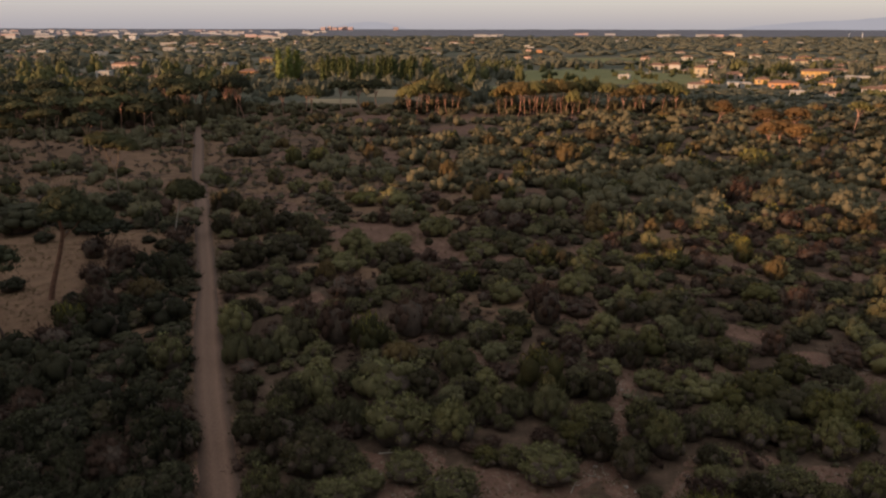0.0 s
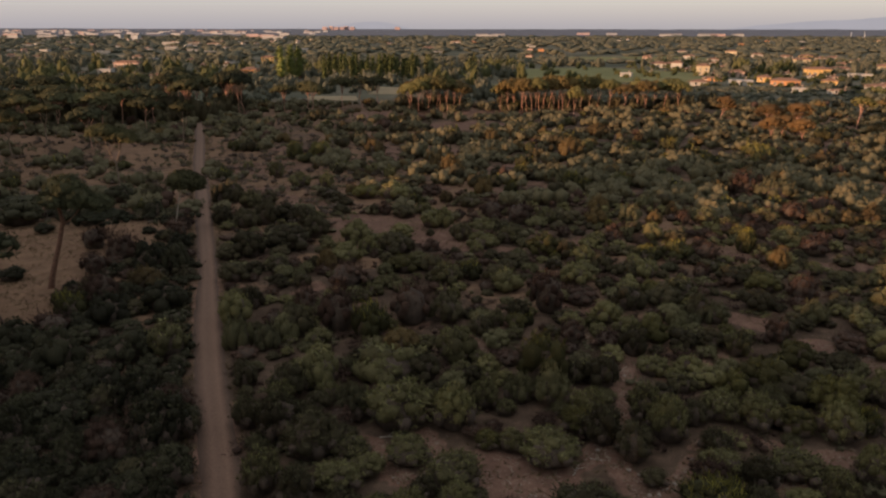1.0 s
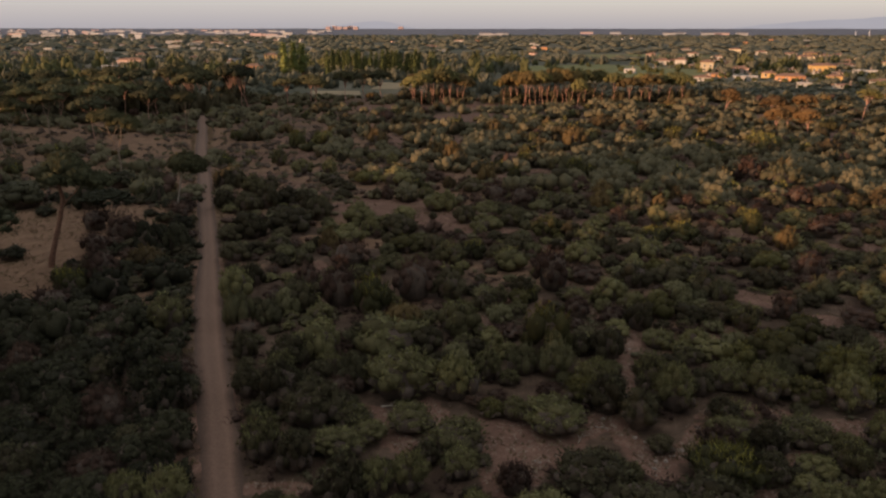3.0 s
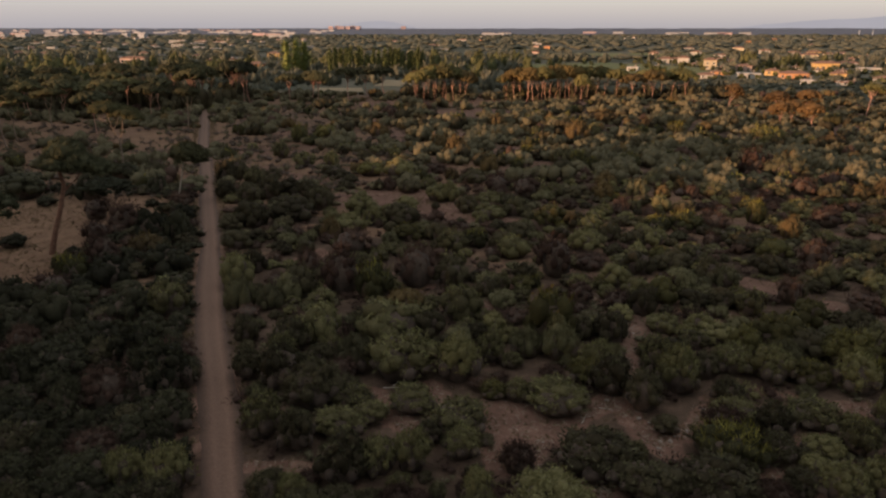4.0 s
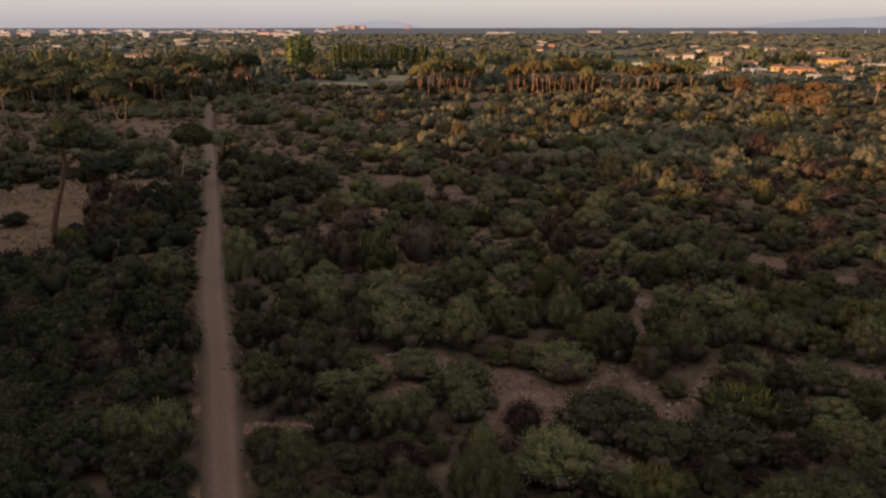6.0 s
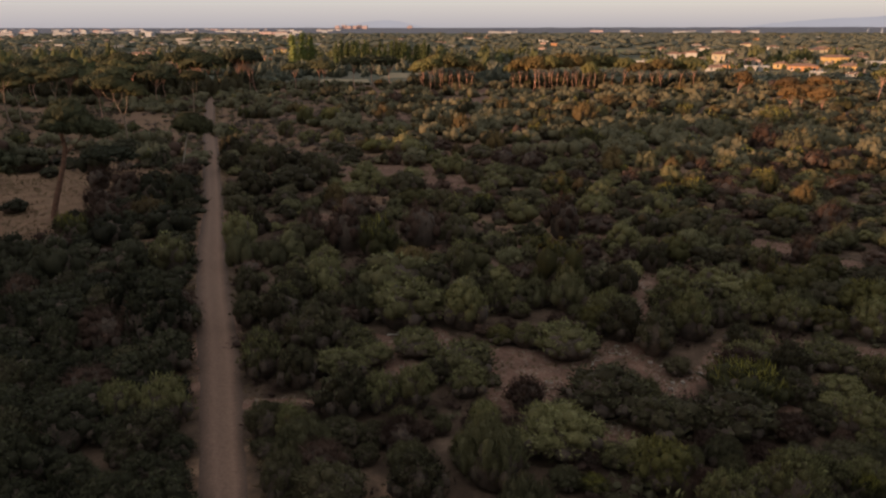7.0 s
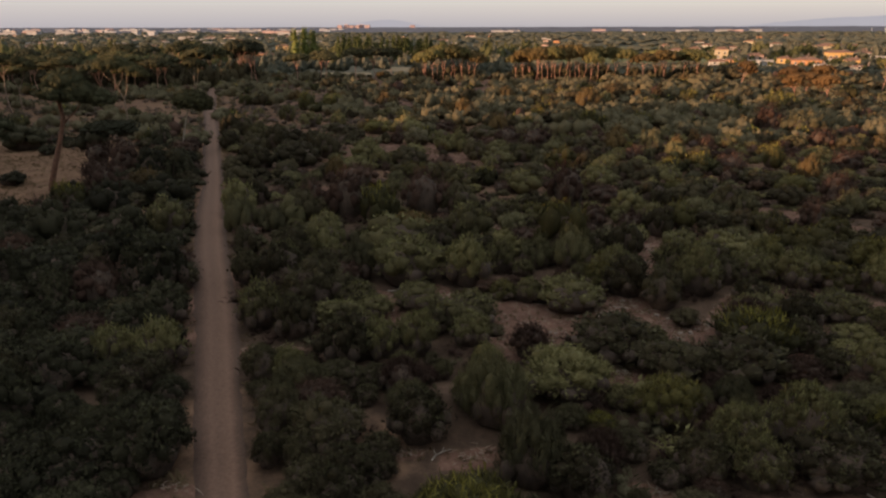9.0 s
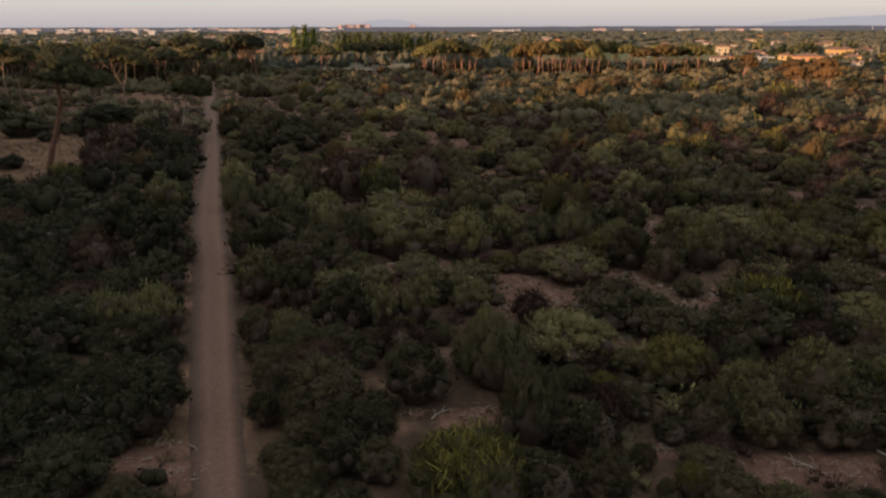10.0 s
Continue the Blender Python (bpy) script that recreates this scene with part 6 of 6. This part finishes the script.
for k in range(110):
    a = bw.uniform(28, 112)
    back.append((-0.70 * a - bw.uniform(27, 70), a, bw.uniform(3.5, 6.5), bw.uniform(8.0, 11.5), bw.random()))
# added to keep the sun off the tall leaning pine
for k in range(34):
    back.append((bw.uniform(-124, -92), bw.uniform(36, 62), bw.uniform(4, 6), bw.uniform(17.0, 19.0), bw.random()))
scatter("woodland", FAR_T, back, LEAF["pine"], bw, "pine wood out of view, added to shade the heath", "trees")

# ---- skyline ----
def mountains(name, x0, x1, y, peak, seed, shape, label):
    """A low far range, rounded and hazy, with depth behind its crest."""
    rng = np.random.default_rng(seed)
    n = 60
    u = np.linspace(0, 1, n)
    ridge = peak * shape(u) * (0.9 + 0.1 * np.sin(u * 9 + seed)) + rng.normal(0, peak * 0.008, n)
    xs = x0 + (x1 - x0) * u
    v = np.concatenate([np.column_stack([xs, np.full(n, y), np.full(n, -5.0)]), np.column_stack([xs, np.full(n, y + 40), ridge]), np.column_stack([xs, np.full(n, y + 120), np.full(n, -5.0)])])
    i = np.arange(n - 1)
    f = np.concatenate([np.stack([i, i + 1, i + n + 1, i + n], -1), np.stack([i + n, i + n + 1, i + 2 * n + 1, i + 2 * n], -1)])
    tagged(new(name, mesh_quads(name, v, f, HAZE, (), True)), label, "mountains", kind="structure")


def far_rise():
    """Land past three kilometres: flat wooded country, its blue evening haze painted as glow, raised at its end to fit
    the skyline.
    """
    ry = np.concatenate([np.linspace(2700, 4300, 12), np.linspace(4350, 4800, 8)])
    rx, yy = np.meshgrid(np.linspace(-4200, 4200, 260), ry, indexing="ij")
    up = np.clip((yy - 4300) / 500, 0, 1)
    rz = np.where(yy < 2710, -14.0, -3.6 + 6.8 * (yy - 2700) / 2150) + 9.0 * up ** 1.2 + (0.6 + up) * 2.2 * patchy(rx + 5000, yy, 120) + (0.6 + up) * 1.4 * patchy(rx + 5000, yy, 35)
    n = len(ry)
    i, j = np.meshgrid(np.arange(259), np.arange(n - 1), indexing="ij")
    a = i * n + j
    v = np.stack([rx, yy, rz], -1).reshape(-1, 3)
    tagged(new("backdrop", mesh_quads("backdrop", v, np.stack([a, a + n, a + n + 1, a + 1], -1).reshape(-1, 4), HAZE_WOOD, (), True)), "wooded country along the horizon, its blue-grey haze painted as glow", "woods", kind="structure")


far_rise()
# ranges whose haze is painted in as glow
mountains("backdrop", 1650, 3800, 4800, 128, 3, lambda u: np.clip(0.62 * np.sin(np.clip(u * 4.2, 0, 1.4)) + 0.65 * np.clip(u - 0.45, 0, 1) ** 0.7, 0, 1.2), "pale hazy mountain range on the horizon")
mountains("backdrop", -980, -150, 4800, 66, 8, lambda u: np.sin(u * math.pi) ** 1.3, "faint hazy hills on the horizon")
for x in (1340, 1385):
    mast = tube([(x, 2500, -10), (x, 2500, 6), (x, 2500, 15)], (1.1, 0.9, 0.7), 8)
    tagged(new("water_tower", mesh_quads("water_tower", mast[0], mast[1], PLASTIC_WHITE, (), True)), "slender white tower standing in far woods", "tower")

# ---- small things on the open earth ----
def tuft(seed, blades, spread):
    rng = np.random.default_rng(seed)
    return leaves(rng, (0, 0, 0), (spread, spread, 0.05), blades, 0.8, 0.07, 0.9, 0.0)


tr = np.random.default_rng(81)
TUFT_T = [tuft(700 + s, 8, 0.35) for s in range(6)]
tuft_rows = []
for x1, y1, x2, y2, w in BARE + GRASS:
    if y1 > 175:
        continue
    for _ in range(int(10 + 9 * w * (2 + math.dist((x1, y1), (x2, y2)) / 4))):
        k = tr.random()
        tuft_rows.append((x1 + (x2 - x1) * k + tr.normal(0, w * 0.9), y1 + (y2 - y1) * k + tr.normal(0, w * 0.9), tr.uniform(0.15, 0.4), tr.uniform(0.15, 0.4), tr.random()))
for a, b in zip(TRACK_LINE, TRACK_LINE[1:]):
    for _ in range(int(math.dist(a, b) * 5)):
        k, side = tr.random(), tr.choice((-1, 1))
        tuft_rows.append((a[0] + (b[0] - a[0]) * k + side * tr.uniform(1.5, 2.6), a[1] + (b[1] - a[1]) * k + side * tr.uniform(0, 0.8), tr.uniform(0.25, 0.6), tr.uniform(0.25, 0.6), tr.random()))
tx, ty = np.array([q[0] for q in tuft_rows]), np.array([q[1] for q in tuft_rows])
tuft_rows = [q for q, on in zip(tuft_rows, nearness(tx, ty, TRACK_SEGS, 0.1)) if on <= 0]
DRY = leaf_mat("dry_grass", (0.085, 0.062, 0.036), (0.17, 0.125, 0.07), (0.28, 0.21, 0.125))
scatter("dry_grass", TUFT_T, tuft_rows, DRY, tr, "sparse dry straw-brown grass tufts on bare earth", "grass")


def litter(rng, rows):
    """Broken twigs and dry chips lying flat on the bare earth: thin tapered bars with two sides and a top."""
    vs, fs, n = [], [], 0
    for x, y, ln, wd, a in rows:
        c, q = math.cos(a), math.sin(a)
        z = 0.05 + 0.10 * rng.random()
        for u, w, h in ((-ln, -wd, 0.0), (-ln, 0, wd), (-ln, wd, 0.0), (ln, -0.5 * wd, 0.02), (ln, 0, wd), (ln, 0.5 * wd, 0.02)):
            vs.append((x + u * c - w * q, y + u * q + w * c, z + h))
        fs += [(n, n + 3, n + 4, n + 1), (n + 1, n + 4, n + 5, n + 2)]
        n += 6
    v = np.array(vs)
    return mesh_quads("twig_litter", v, np.array(fs), CHIPS)


CHIPS = plain_mat("dry_chips", (0.17, 0.12, 0.09), (0.42, 0.33, 0.26), 3.0)
chip_rows = []
for x1, y1, x2, y2, w in BARE:
    if max(y1, y2) > 72:
        continue
    for _ in range(int(16 + 16 * w * math.dist((x1, y1), (x2, y2)))):
        k = tr.random()
        chip_rows.append((x1 + (x2 - x1) * k + tr.normal(0, w * 0.7), y1 + (y2 - y1) * k + tr.normal(0, w * 0.7), tr.uniform(0.06, 0.24), tr.uniform(0.012, 0.03), tr.uniform(0, 3.14)))
tagged(new("twig_litter", litter(tr, chip_rows)), "pale broken twigs and chips scattered on bare earth", "litter", kind="stuff")


def stone_mesh(seed):
    """A rough angular stone of about half a metre."""
    rng = np.random.default_rng(seed)
    bm = bmesh.new()
    bmesh.ops.create_icosphere(bm, subdivisions=1, radius=0.5)
    for v in bm.verts:
        v.co *= rng.uniform(0.72, 1.12)
        v.co.z *= 0.6
    return bm


STONES = [bm_mesh("stone", stone_mesh(720 + s), (STONE, STONE_DULL)[s % 2]) for s in range(4)]


def stone(x, y, size, seed, label):
    ob = tagged(new("stone", STONES[seed % 4]), label, "stone", "stones on the heath")
    ob.matrix_basis = lay(x, y) @ pose(0, 0, 0.12 * size, 0, 0, seed * 57) @ Matrix.Diagonal((size, size, size, 1))


stone(-25.0, 92.5, 1.5, 0, "large pale white boulder among dark shrubs")
stone(-23.2, 93.6, 0.8, 2, "pale white stone beside a larger boulder")
stone(-16.8, 94.0, 0.9, 0, "pale white stone at the foot of a shrub")
for k in range(26):
    x1, y1, x2, y2, w = BARE[tr.integers(15)]
    u = tr.random()
    stone(x1 + (x2 - x1) * u + tr.normal(0, w * 0.6), y1 + (y2 - y1) * u + tr.normal(0, w * 0.6), tr.uniform(0.2, 0.5), int(2 * tr.integers(20) + 1), "small loose stone on bare reddish earth")


def dead_branch(x, y, rot, size, seed):
    """A bleached fallen branch with two side twigs, lying on the earth."""
    rng = np.random.default_rng(seed)
    ob = tagged(new("dead_branch"), "bleached grey fallen branch lying on bare earth", "branch", "fallen branches on the heath")
    t = tube([(-1, 0, 0.06), (-0.3, rng.uniform(-0.1, 0.1), 0.10), (0.4, rng.uniform(-0.2, 0.2), 0.09), (1.0, 0.1, 0.16)], (0.07, 0.06, 0.045, 0.02), 6)
    part("limb", mesh_quads("limb", t[0], t[1], BARK_PALE, (), True), ob)
    for k, px in enumerate((-0.3, 0.35)):
        q = tube([(px, 0, 0.09), (px + 0.3, 0.35 * (-1) ** k, 0.15), (px + 0.55, 0.6 * (-1) ** k, 0.22)], (0.04, 0.03, 0.012), 5)
        part("twig", mesh_quads("twig", q[0], q[1], BARK_PALE, (), True), ob)
    ob.matrix_basis = pose(x, y, 0, 0, 0, rot) @ Matrix.Diagonal((size, size, size, 1))


dead_branch(17.0, 26.2, 120, 0.8, 1)
dead_branch(13.6, 25.0, 140, 0.6, 2)
dead_branch(-4.6, 49.6, 10, 1.0, 3)
dead_branch(39.8, 65.2, 170, 0.9, 4)
dead_branch(42.0, 64.6, 160, 0.8, 5)
dead_branch(30.5, 43.4, 20, 1.0, 6)
dead_branch(9.4, 45.2, 60, 0.7, 7)
dead_branch(11.2, 46.6, -20, 0.6, 8)
dead_branch(-1.0, 28.4, 60, 0.6, 9)
